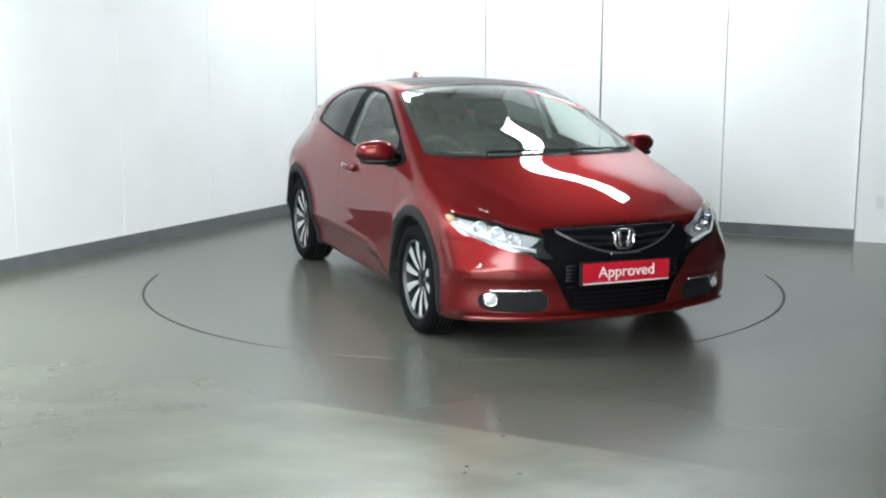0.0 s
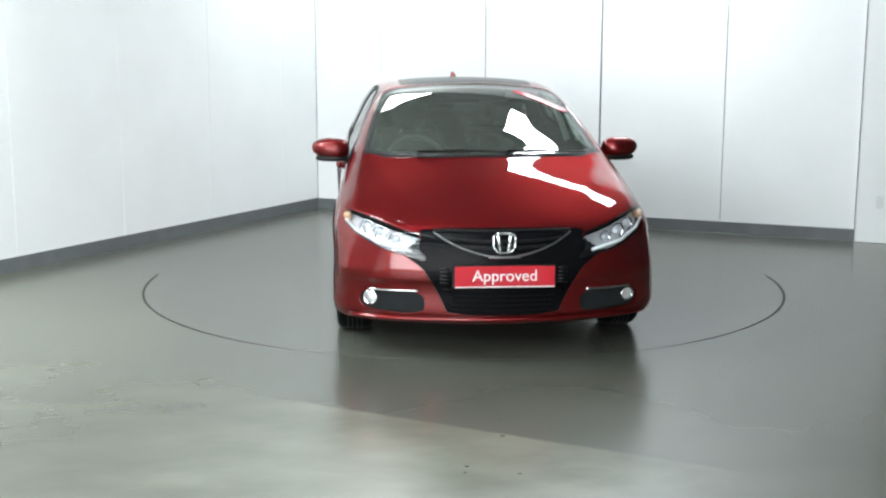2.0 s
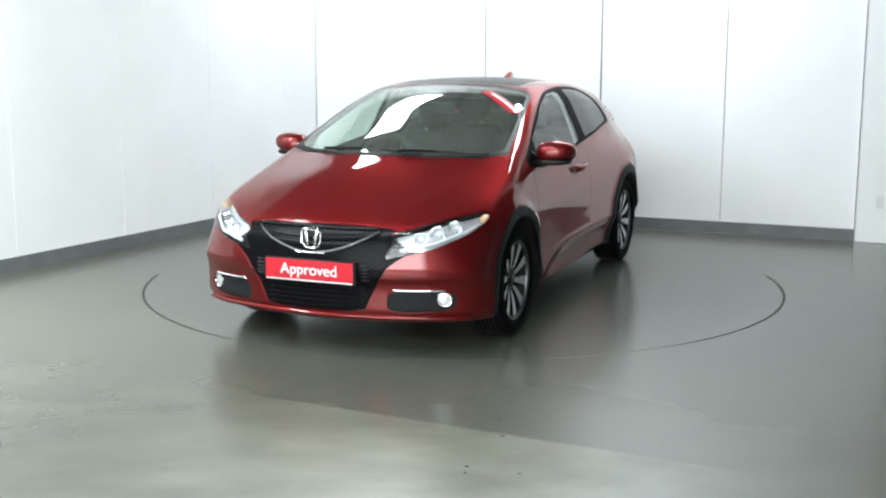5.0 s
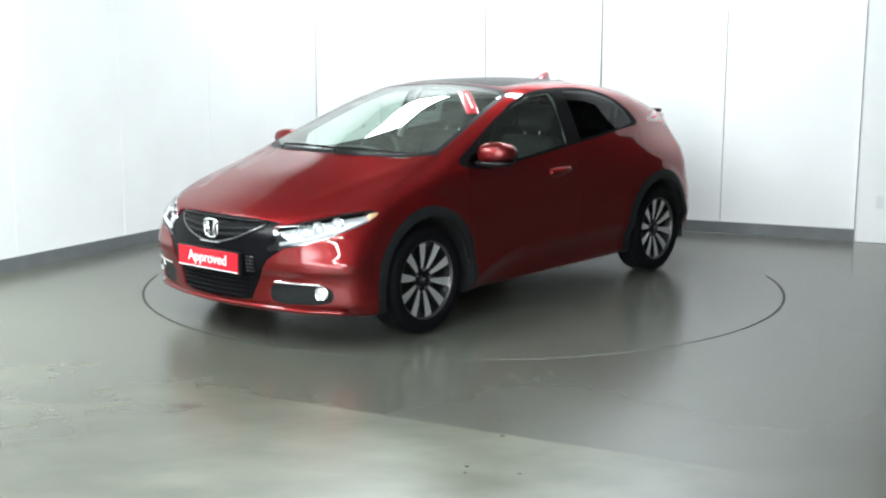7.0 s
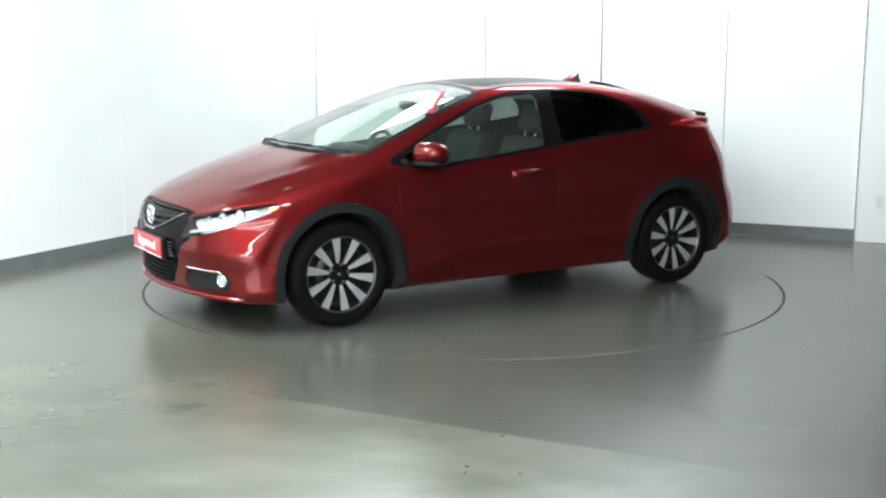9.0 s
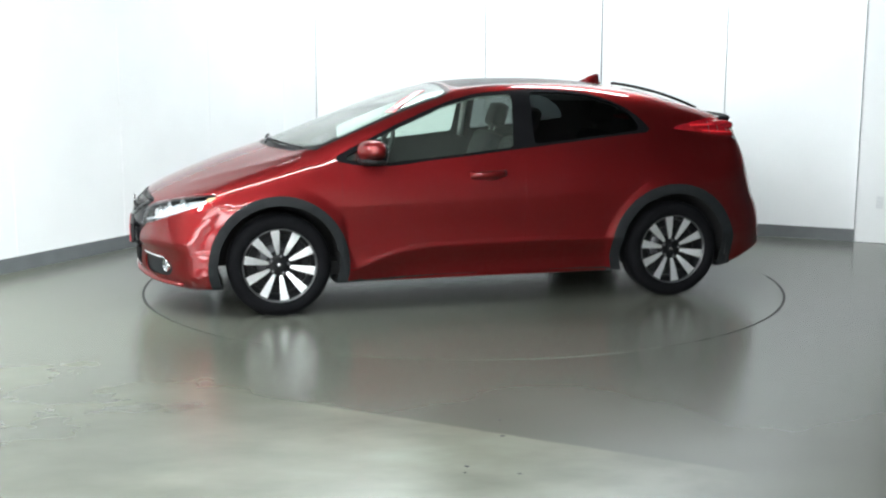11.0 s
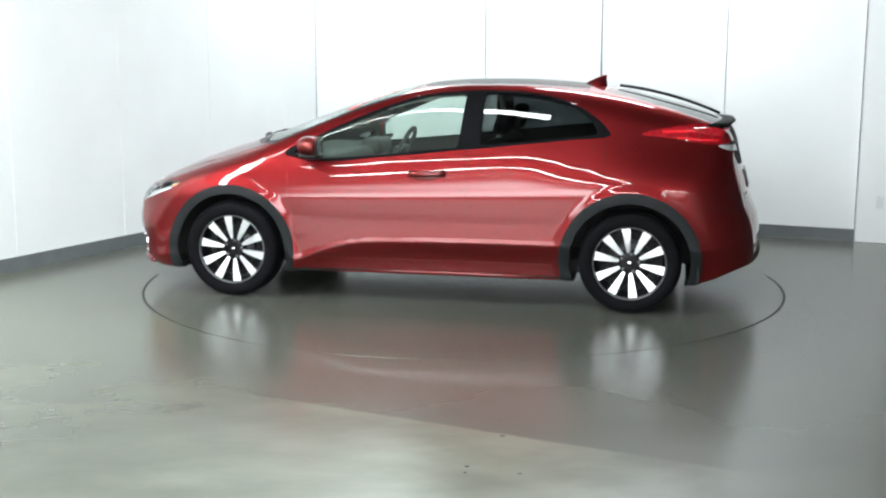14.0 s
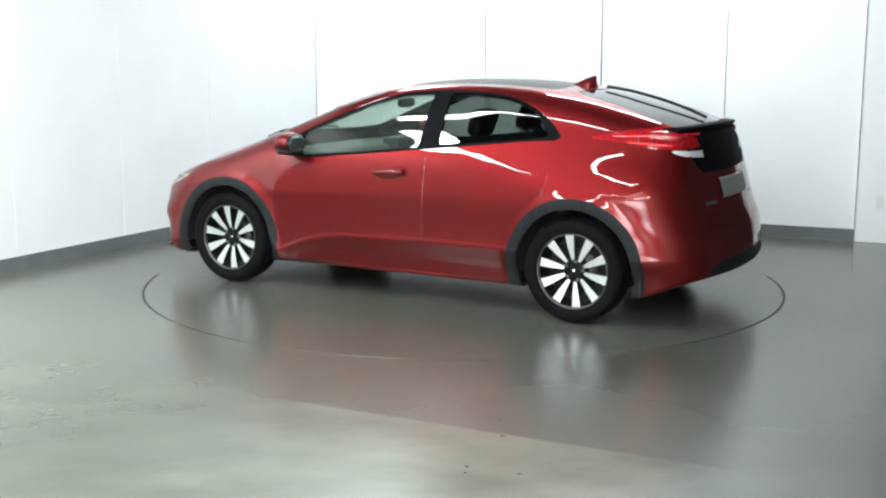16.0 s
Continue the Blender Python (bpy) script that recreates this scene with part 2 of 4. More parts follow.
    if not tables:
        # paler streaked concrete beyond the slab's straight edge, fading out at both ends
        st = node("ShaderNodeMapping", Scale=(0.9, 1.7, 1.0), Rotation=(0, 0, radians(-35)))
        nt.links.new(src, st.inputs["Vector"])
        streak = noise_node(1.5, 4, 0.55, 0.0, st.outputs["Vector"])
        pale = ramp(streak.outputs["Fac"], 0.28, (0.100, 0.102, 0.082), 0.75, (0.170, 0.174, 0.140))
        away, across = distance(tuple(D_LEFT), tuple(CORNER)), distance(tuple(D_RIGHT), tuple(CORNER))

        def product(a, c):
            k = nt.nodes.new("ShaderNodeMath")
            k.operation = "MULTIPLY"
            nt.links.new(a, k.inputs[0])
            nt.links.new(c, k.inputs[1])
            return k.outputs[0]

        # yellower grey towards the near left, softly edged
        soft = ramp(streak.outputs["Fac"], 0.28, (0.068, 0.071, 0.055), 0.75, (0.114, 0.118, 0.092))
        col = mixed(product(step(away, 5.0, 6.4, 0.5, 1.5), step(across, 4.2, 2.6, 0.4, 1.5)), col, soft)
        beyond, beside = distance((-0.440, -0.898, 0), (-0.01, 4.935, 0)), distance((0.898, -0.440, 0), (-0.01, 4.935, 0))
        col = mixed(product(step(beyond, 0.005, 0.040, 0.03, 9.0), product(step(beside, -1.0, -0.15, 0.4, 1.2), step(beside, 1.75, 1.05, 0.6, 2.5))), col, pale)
        # lighter grey within some 2.3 m of the left wall, softly edged
        mottled = ramp(streak.outputs["Fac"], 0.25, (0.084, 0.087, 0.067), 0.75, (0.128, 0.133, 0.104))
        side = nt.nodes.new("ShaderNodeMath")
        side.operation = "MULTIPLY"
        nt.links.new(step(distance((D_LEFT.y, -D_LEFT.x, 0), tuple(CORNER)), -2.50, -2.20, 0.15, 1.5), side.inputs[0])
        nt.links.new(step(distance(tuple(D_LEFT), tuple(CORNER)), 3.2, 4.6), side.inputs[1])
        col = mixed(side.outputs[0], col, mottled)
    col = mixed(0.03, col, ramp(small.outputs["Fac"], 0.30, (0.72, 0.72, 0.72), 0.70, (1, 1, 1)), "MULTIPLY")
    nt.links.new(col, b.inputs["Base Color"])
    b.inputs["Roughness"].default_value = 0.245
    return m


WALL = wall_mat()
WALL_BACK = mat("white_back_wall", (0.72, 0.73, 0.72), 0.6, var=0.06, scale=1.2)
WALL_DARK = mat("dark_unseen_wall", (0.11, 0.11, 0.112), 0.8, var=0.15, scale=2)
CEILING = mat("dark_ceiling", (0.14, 0.142, 0.145), 0.8, var=0.15, scale=2)
SKIRT = mat("grey_vinyl_skirting", (0.12, 0.13, 0.135), 0.45, var=0.12, scale=6, bump=0.1)
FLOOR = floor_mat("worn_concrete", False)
TABLE_TOP = floor_mat("smooth_concrete", True)
WALL_JOINT = mat("grey_wall_joint", (0.20, 0.21, 0.22), 0.7, var=0.1)
JOINT = mat("dark_joint", (0.02, 0.02, 0.02), 0.8, var=0.1)
SKIRT_H = 0.105
# boards stop out of view; darker backing above keeps upper reflections dark
BOARD_H = 3.6


def along_wall(origin, d, inward):
    """A frame: x along the wall, y into the room, z up."""
    return Matrix(((d.x, inward.x, 0, origin.x), (d.y, inward.y, 0, origin.y), (0, 0, 1, 0), (0, 0, 0, 1)))


IN_LEFT = Vector((-D_LEFT.y, D_LEFT.x, 0))
if IN_LEFT.dot(HUB - CORNER) < 0:
    IN_LEFT = -IN_LEFT
IN_RIGHT = Vector((-D_RIGHT.y, D_RIGHT.x, 0))
if IN_RIGHT.dot(HUB - CORNER) < 0:
    IN_RIGHT = -IN_RIGHT
M_LEFT, M_RIGHT = along_wall(CORNER, D_LEFT, IN_LEFT), along_wall(CORNER, D_RIGHT, IN_RIGHT)


def panelled_wall(name, m, length, seams, label, joint):
    """A backing wall with boards that butt at narrow dark joints, and a skirting."""
    bm = bmesh.new()
    box(bm, -0.3, length, -0.30, -0.02, 0, CEIL, m=m)
    w = part(name, bm, WALL_JOINT, None, "", smooth=False)
    tagged(w, label, "wall", kind="structure")
    edges = [0.0, *seams, length]
    for k, (a, b) in enumerate(zip(edges[:-1], edges[1:])):
        bm = bmesh.new()
        box(bm, a + joint[k % len(joint)], b - joint[(k + 1) % len(joint)], -0.02, 0.0, SKIRT_H, BOARD_H, bevel=0.002, m=m, seg=1)
        part("panel", bm, WALL, w, smooth=False)
    bm = bmesh.new()
    box(bm, 0.0, length, -0.02, 0.012, 0, SKIRT_H, bevel=0.004, m=m)
    s = part("skirting", bm, SKIRT, w, "dark grey vinyl skirting strip", smooth=False)
    return w


LEFT_SEAMS = [0.56 + 1.128 * i for i in range(5)]
LEFT_END = 6.200
RIGHT_SEAMS = [0.738, 1.845, 2.980, 4.107]
RIGHT_END = 5.250
panelled_wall("wall_left", M_LEFT, LEFT_END, LEFT_SEAMS, "white panelled studio wall with faint joints", [0.0018])
panelled_wall("wall_right", M_RIGHT, RIGHT_END, RIGHT_SEAMS, "white panelled studio wall with thin grey joints", [0.0095, 0.0030, 0.0042, 0.0080, 0.0036, 0.0050])

# the proud white board that runs on from the end of the right wall
bm = bmesh.new()
box(bm, RIGHT_END + 0.004, 5.66, -0.30, 0.03, 0.004, CEIL, bevel=0.004, m=M_RIGHT)
tagged(part("wall_end", bm, WALL, None, smooth=False), "plain white board wall reaching down to the floor", "wall", kind="structure")

# unseen dark wall added past the white boards so the doors reflect dark
bm = bmesh.new()
box(bm, LEFT_END + 0.004, 11.4, -0.30, -0.01, 0.0, CEIL, m=M_LEFT)
tagged(part("wall_left_unseen", bm, WALL_DARK, None, smooth=False), "plain dark grey wall added out of view", "wall", kind="structure")

bm = bmesh.new()
box(bm, -8.2, 7.6, -2.9, 15, -0.3, 0.0)
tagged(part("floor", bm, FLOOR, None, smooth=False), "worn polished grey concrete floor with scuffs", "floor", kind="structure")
# unseen ceiling and outer walls close the room; tones set for the car's reflections
bm = bmesh.new()
box(bm, -8.2, 7.6, -2.9, 15, CEIL, CEIL + 0.2)
tagged(part("ceiling", bm, CEILING, None, smooth=False), "dark grey studio ceiling", "ceiling", kind="structure")
for nm, bb, mt, lab in (("wall_back", (-8.0, 7.4, -2.9, -2.7), WALL_BACK, "plain white studio wall"), ("wall_side", (7.4, 7.6, -2.9, 15), WALL_DARK, "plain dark grey wall added out of view"),
                        ("wall_far_side", (-8.2, -8.0, -2.9, 15), WALL_BACK, "plain white studio wall")):
    bm = bmesh.new()
    box(bm, bb[0], bb[1], bb[2], bb[3], 0, CEIL)
    tagged(part(nm, bm, mt, None, smooth=False), lab, "wall", kind="structure")


def turntable():
    t = thing("turntable", "flush round concrete turntable with a thin dark rim", "turntable", at=TABLE_CENTRE)
    bm = bmesh.new()
    lathe(bm, [(0.0005, 0.0012), (TABLE_R - 0.25, 0.0012)], n=128, axis="z")
    part("disc", bm, TABLE_TOP, t, smooth=False)
    bm = bmesh.new()
    lathe(bm, [(TABLE_R - 0.25, 0.0012), (TABLE_R - 0.004, 0.0012), (TABLE_R, 0.0004)], n=128, axis="z")
    part("edge_ring", bm, TABLE_TOP, t, smooth=False)
    return t


TABLE = turntable()


def rim_gap():
    """The gap round the table, wider at its two flanks."""
    bm = bmesh.new()
    A, B = [], []
    for i in range(160):
        t = 2 * math.pi * i / 160
        w = 0.0002 + 0.0085 * max(0.0, abs(math.cos(t)) - 0.45) / 0.55 * (1.0 if math.sin(t) < 0.06 else 0.05)
        A.append(bm.verts.new((TABLE_CENTRE.x + (TABLE_R - w) * math.cos(t), TABLE_CENTRE.y + (TABLE_R - w) * math.sin(t), 0.0018)))
        B.append(bm.verts.new((TABLE_CENTRE.x + (TABLE_R + w) * math.cos(t), TABLE_CENTRE.y + (TABLE_R + w) * math.sin(t), 0.0018)))
    for i in range(160):
        if (A[i].co - B[i].co).length > 0.0012:
            bm.faces.new((A[i], B[i], B[(i + 1) % 160], A[(i + 1) % 160]))
    bmesh.ops.delete(bm, geom=[v for v in bm.verts if not v.link_faces], context="VERTS")
    bmesh.ops.recalc_face_normals(bm, faces=bm.faces)
    tagged(part("floor_joint", bm, JOINT, None, smooth=False), "thin dark gap round the turntable", "joint", kind="structure")


rim_gap()


def light_box(x, y, length, width, turn, watts, tint):
    t = thing("ceiling_light", "long white glowing studio light box under the ceiling", "light", "ceiling light boxes", at=(x, y, LAMP_Z))
    t.rotation_euler = (0, 0, radians(turn))
    bm = bmesh.new()
    box(bm, -length / 2, length / 2, -width / 2, width / 2, 0.0, 0.12, bevel=0.02)
    part("housing", bm, BLACK_TRIM, t, smooth=False)
    bm = bmesh.new()
    box(bm, -length / 2 + 0.02, length / 2 - 0.02, -width / 2 + 0.02, width / 2 - 0.02, -0.012, 0.002, bevel=0.006)
    area = length * width
    for k in (-0.4, 0.4):
        rod = bmesh.new()
        tube(rod, [(k * length, 0, 0.11), (k * length, 0, CEIL - LAMP_Z)], 0.008, n=6)
        part("hanger_rod", rod, STEEL, t)
    part("diffuser", bm, glow("light_diffuser", tint, watts / area / math.pi), t, "glowing white diffuser", smooth=False)
    return t


for spec in LIGHTS:
    light_box(*spec)


def added_flank_light(x0, x1, z0, z1, y, strength):
    """Unseen wide soft panel, added by the back wall to brighten the car's flanks."""
    t = thing("added_flank_light", "wide white soft light panel added out of view", "light", at=(0, y, 0))
    bm = bmesh.new()
    box(bm, x0 - 0.04, x1 + 0.04, -0.10, 0.0, z0 - 0.04, z1 + 0.04, bevel=0.012)
    part("housing", bm, BLACK_TRIM, t, smooth=False)
    bm = bmesh.new()
    box(bm, x0, x1, 0.001, 0.012, z0, z1, bevel=0.004)
    part("diffuser", bm, soft_glow("soft_diffuser", (0.95, 0.98, 1.0), strength), t, "glowing white front of the added panel", smooth=False)
    for x in (x0 + 0.2, x1 - 0.2):
        bm = bmesh.new()
        box(bm, x - 0.03, x + 0.03, -0.25, 0.2, 0.0, 0.05, bevel=0.008)
        box(bm, x - 0.02, x + 0.02, -0.07, -0.03, 0.04, z0, bevel=0.004)
        part("foot", bm, BLACK_TRIM, t, smooth=False)


added_flank_light(-7.6, 1.5, 0.25, 2.9, -2.4, 16.5)


def floor_bits():
    """Small dark scraps and scratches on the concrete."""
    random.seed(3)
    for x, y, r in ((0.257, 4.77, 0.016), (0.255, 4.985, 0.010), (0.098, 4.40, 0.011), (0.300, 4.32, 0.010), (0.09, 4.33, 0.008)):
        bm = bmesh.new()
        ring_v = [bm.verts.new((x + r * random.uniform(0.5, 1.3) * math.cos(k * 0.7854), y + r * random.uniform(0.5, 1.2) * math.sin(k * 0.7854), 0.0005)) for k in range(11)]
        top = bm.verts.new((x, y, 0.004))
        for k in range(8):
            bm.faces.new((ring_v[k], ring_v[(k + 1) % 8], top))
        tagged(part("floor_scrap", bm, JOINT, None, smooth=False), "tiny dark scrap of dirt lying on concrete floor", "debris", "scraps on the floor")
    for pts in ([(-1.72, 4.28), (-1.69, 4.36), (-1.66, 4.44), (-1.62, 4.53)], [(-2.32, 6.10), (-2.27, 6.12), (-2.22, 6.11)]):
        bm = bmesh.new()
        rows = []
        for i, (x, y) in enumerate(pts):
            w = 0.0008 + 0.0012 * (i % 2)
            rows.append((bm.verts.new((x - w, y, 0.0012)), bm.verts.new((x + w, y + 0.003, 0.0012))))
        for A, B in zip(rows[:-1], rows[1:]):
            bm.faces.new((A[0], A[1], B[1], B[0]))
        tagged(part("floor_crack", bm, JOINT, None, smooth=False), "fine dark crack in the concrete floor", "crack", kind="structure")


floor_bits()

# a small pale notice at the edge of the end board
bm = bmesh.new()
box(bm, 5.415, 5.470, 0.031, 0.034, 0.30, 0.40, bevel=0.001, m=M_RIGHT, seg=1)
tagged(part("wall_notice", bm, mat("pale_grey_notice", (0.70, 0.71, 0.73), 0.5, var=0.06, scale=60), None, smooth=False), "small faded grey notice stuck on the white board", "notice")


# ---- the car's surface: x forward from mid-wheelbase, y to its left, z up ----
HUB_X, HUB_Z, WHEEL_R = 1.2975, 0.317, 0.317


def curve(xs, ys):
    """A smooth curve through given points, without overshoot."""
    xs, ys = np.array(xs, float), np.array(ys, float)
    if xs[0] > xs[-1]:
        xs, ys = xs[::-1], ys[::-1]
    h, d = np.diff(xs), np.diff(ys) / np.diff(xs)
    m = np.zeros(len(xs))
    for i in range(1, len(xs) - 1):
        if d[i - 1] * d[i] > 0:
            w1, w2 = 2 * h[i] + h[i - 1], h[i] + 2 * h[i - 1]
            m[i] = (w1 + w2) / (w1 / d[i - 1] + w2 / d[i])
    m[0], m[-1] = d[0], d[-1]

    def at(x):
        x = np.asarray(x, float)
        i = np.clip(np.searchsorted(xs, x) - 1, 0, len(xs) - 2)
        t = np.clip((x - xs[i]) / h[i], -0.5, 1.5)
        return ((1 + 2 * t) * (1 - t) ** 2 * ys[i] + t * (1 - t) ** 2 * h[i] * m[i]
                + t * t * (3 - 2 * t) * ys[i + 1] + t * t * (t - 1) * h[i] * m[i + 1])
    return at


def smooth_curve(xs, ys, sigma):
    """The same curve with its small waves evened out."""
    f = curve(xs, ys)
    g = np.arange(min(xs), max(xs) + 1e-9, 0.01)
    v, n = f(g), int(4 * sigma / 0.01)
    pad = np.concatenate([2 * v[0] - v[n:0:-1], v, 2 * v[-1] - v[-2:-n - 2:-1]])
    k = np.exp(-0.5 * (np.arange(-n, n + 1) * 0.01 / sigma) ** 2)
    return curve(g[::6], np.convolve(pad, k / k.sum(), "valid")[::6])


Z_CENTRE = smooth_curve([2.25, 2.16, 2.075, 1.95, 1.84, 1.62, 1.40, 1.25, 1.0, 0.775, 0.54, 0.3, 0.05, -0.2, -0.5, -0.8, -1.03, -1.23, -1.47, -1.7, -1.875, -2.02, -2.2],
                 [0.60, 0.668, 0.712, 0.769, 0.817, 0.906, 0.976, 1.025, 1.120, 1.203, 1.290, 1.360, 1.405, 1.422, 1.424, 1.411, 1.386, 1.358, 1.30, 1.235, 1.172, 1.11, 1.03], 0.07)
Z_DROP = smooth_curve([2.2, 1.6, 1.2, 0.6, 0.2, -0.3, -1.0, -1.6, -2.2], [0.15, 0.165, 0.17, 0.155, 0.125, 0.11, 0.125, 0.16, 0.20], 0.15)
X_NOSE = curve([0.10, 0.18, 0.26, 0.36, 0.405, 0.44, 0.475, 0.52, 0.57, 0.63, 0.70, 0.80, 1.0], [2.04, 2.09, 2.146, 2.150, 2.158, 2.172, 2.174, 2.168, 2.160, 2.146, 2.10, 1.95, 1.5])
X_TAIL = curve([0.10, 0.20, 0.30, 0.42, 0.55, 0.66, 0.80, 0.98, 1.10, 1.25], [-2.01, -2.10, -2.125, -2.12, -2.10, -2.055, -2.015, -1.965, -1.94, -1.91])
W_PLAN = curve([2.2, 1.9, 1.6, 1.3, 0.9, 0.4, -0.2, -0.8, -1.3, -1.7, -2.2], [0.83, 0.862, 0.872, 0.876, 0.872, 0.868, 0.868, 0.872, 0.880, 0.860, 0.76])
SIDE = curve([0.10, 0.18, 0.26, 0.315, 0.375, 0.405, 0.430, 0.52, 0.60, 0.68, 0.76, 0.86, 0.95, 1.02, 1.10, 1.30, 1.6],
             [-0.085, -0.060, -0.047, -0.031, -0.006, 0.0025, -0.0015, -0.003, 0.000, 0.002, -0.006, -0.022, -0.045, -0.075, -0.111, -0.213, -0.39])
CREASE = curve([2.2, 0.95, 0.86, 0.70, 0.50, 0.30, -0.5, -2.2], [0.0, 0.0, -0.13, -0.075, -0.02, 0.0, 0.012, 0.012])
RIDGE = curve([2.2, 1.83, 1.66, 1.47, 1.29, 1.1, -2.2], [0.40, 0.47, 0.535, 0.595, 0.640, 0.665, 0.67])
UPPER_IN = curve([2.2, 1.2, 0.5, -0.5, -1.0, -1.5, -2.1], [0.0, 0.0, 0.0, 0.0, 0.03, 0.105, 0.20])


def smax(a, b, k):
    h = np.maximum(k - np.abs(a - b), 0) / k
    return np.maximum(a, b) + h * h * k * 0.25


def side_y(x, z):
    z = z - CREASE(x) * np.clip((0.56 - z) / 0.12, 0, 1)
    y = W_PLAN(x) + SIDE(z - 0.055 * np.clip(-x, -1.0, 1.2) * np.clip((z - 0.5) / 0.4, 0, 1))
    t = np.clip((z - 0.76) / 0.30, 0, 1)
    y = y - UPPER_IN(x) * t * t * (3 - 2 * t)
    for hx in (HUB_X, -HUB_X):
        r = np.hypot(x - hx, z - HUB_Z)
        y = y + 0.016 * np.clip((0.50 - r) / 0.10, 0, 1) ** 2 * (3 - 2 * np.clip((0.50 - r) / 0.10, 0, 1))
    # the sill tucks in only between the wheels: the front bumper stays full to its foot
    return y + 0.060 * np.clip((x - 1.50) / 0.25, 0, 1) * np.clip((0.40 - z) / 0.13, 0, 1)


def foot(x):
    """The car's lower edge, which rises under the rear bumper."""
    t = np.clip((-1.66 - x) / 0.40, 0, 1)
    return 0.185 + 0.115 * t * t * (3 - 2 * t)


def body(x, y, z):
    """Below nought inside the car's outer skin."""
    y = np.abs(y)
    side = y - side_y(x, z)
    ridge = 0.004 * np.exp(-((y - RIDGE(x)) / 0.055) ** 2) * np.clip((x - 1.12) / 0.12, 0, 1) * np.clip((1.90 - x) / 0.12, 0, 1)
    top = (z - (Z_CENTRE(x) - Z_DROP(x) * y * y + ridge)) * 0.93
    nose = x - (X_NOSE(z) - 0.33 * y * y - (1.8 - 1.0 * np.clip((0.62 - z) / 0.15, 0, 1)) * np.maximum(y - 0.58, 0) ** 2)
    tail = (X_TAIL(z) + 0.20 * y * y + 2.2 * np.maximum(y - 0.60, 0) ** 2) - x
    f = smax(side, top, 0.11)
    f = smax(f, nose, 0.07)
    f = smax(f, tail, 0.10)
    return smax(f, foot(x) - z, 0.03)


def skin_grid(n_round=230, n_mid=210, n_end=80, x0=-1.40, x1=1.35, z0=0.62):
    """Rays from a core line inside the car meet its skin: a grid of points on the left half."""
    phi = np.linspace(-math.pi / 2, math.pi / 2, n_round)
    th = np.linspace(0, math.pi / 2, n_end)
    rows = [(x0, -math.cos(t), math.sin(t)) for t in th[:-1]] + [(x, 0.0, 1.0) for x in np.linspace(x0, x1, n_mid)] + [(x1, math.cos(t), math.sin(t)) for t in th[::-1][1:]]
    rows = np.array(rows)
    O = np.zeros((len(rows), n_round, 3))
    O[:, :, 0], O[:, :, 2] = rows[:, 0:1], z0
    D = np.zeros_like(O)
    D[:, :, 0] = rows[:, 1:2]
    D[:, :, 1] = rows[:, 2:3] * np.cos(phi)[None]
    D[:, :, 2] = rows[:, 2:3] * np.sin(phi)[None]
    lo, hi = np.zeros(O.shape[:2]), np.full(O.shape[:2], 1.7)
    for _ in range(34):
        mid = (lo + hi) / 2
        P = O + D * mid[..., None]
        inside = body(P[..., 0], P[..., 1], P[..., 2]) < 0
        lo, hi = np.where(inside, mid, lo), np.where(inside, hi, mid)
    P = O + D * lo[..., None]
    P[:, 0, 1] = P[:, -1, 1] = 0.0
    return P


def normals_at(P):
    e = 1e-3
    g = np.stack([body(P[:, 0] + d[0], P[:, 1] + d[1], P[:, 2] + d[2]) - body(P[:, 0] - d[0], P[:, 1] - d[1], P[:, 2] - d[2]) for d in np.eye(3) * e], 1)
    # the centre line's normal lies in the plane of symmetry
    g[np.abs(P[:, 1]) < 1e-6, 1] = 0
    return g / np.maximum(np.linalg.norm(g, axis=1, keepdims=True), 1e-9)


def nearest_on_outline(Q, poly):
    """Signed distance (below nought inside) and nearest outline point, for points Q in a plane."""
    A, B = poly, np.roll(poly, -1, 0)
    best, near, inside = np.full(len(Q), 1e9), np.zeros_like(Q), np.zeros(len(Q), bool)
    for a, b in zip(A, B):
        ab = b - a
        t = np.clip(((Q - a) @ ab) / max(ab @ ab, 1e-12), 0, 1)
        C = a + t[:, None] * ab
        d = np.linalg.norm(Q - C, axis=1)
        m = d < best
        best[m], near[m] = d[m], C[m]
        cross = ((a[1] > Q[:, 1]) != (b[1] > Q[:, 1]))
        if abs(b[1] - a[1]) > 1e-12:
            inside ^= cross & (Q[:, 0] < (b[0] - a[0]) * (Q[:, 1] - a[1]) / (b[1] - a[1]) + a[0])
    return np.where(inside, -best, best), near


def rounded(points, n=3):
    """Corner-cut an outline a few times to soften it."""
    P = np.array(points, float)
    for _ in range(n):
        Q = np.roll(P, -1, 0)
        P = np.stack([P * 0.8 + Q * 0.2, P * 0.2 + Q * 0.8], 1).reshape(-1, P.shape[1])
    return P


S2 = math.sqrt(0.5)
VIEWS = {"side": np.array([[1, 0, 0], [0, 0, 1], [0, 1, 0]], float), "top": np.array([[1, 0, 0], [0, 1, 0], [0, 0, 1]], float),
         "front": np.array([[0, 1, 0], [0, 0, 1], [1, 0, 0]], float), "rear": np.array([[0, 1, 0], [0, 0, 1], [-1, 0, 0]], float),
         "corner": np.array([[-S2, S2, 0], [0, 0, 1], [S2, S2, 0]], float)}


def eased(points, r, n=5):
    """An outline with each corner rounded to about the given reach."""
    P, out = np.array(points, float), []
    for i in range(len(P)):
        a, b, c = P[i - 1], P[i], P[(i + 1) % len(P)]
        la, lc = np.linalg.norm(a - b), np.linalg.norm(c - b)
        p, q = b + (a - b) * min(r, 0.42 * la) / la, b + (c - b) * min(r, 0.42 * lc) / lc
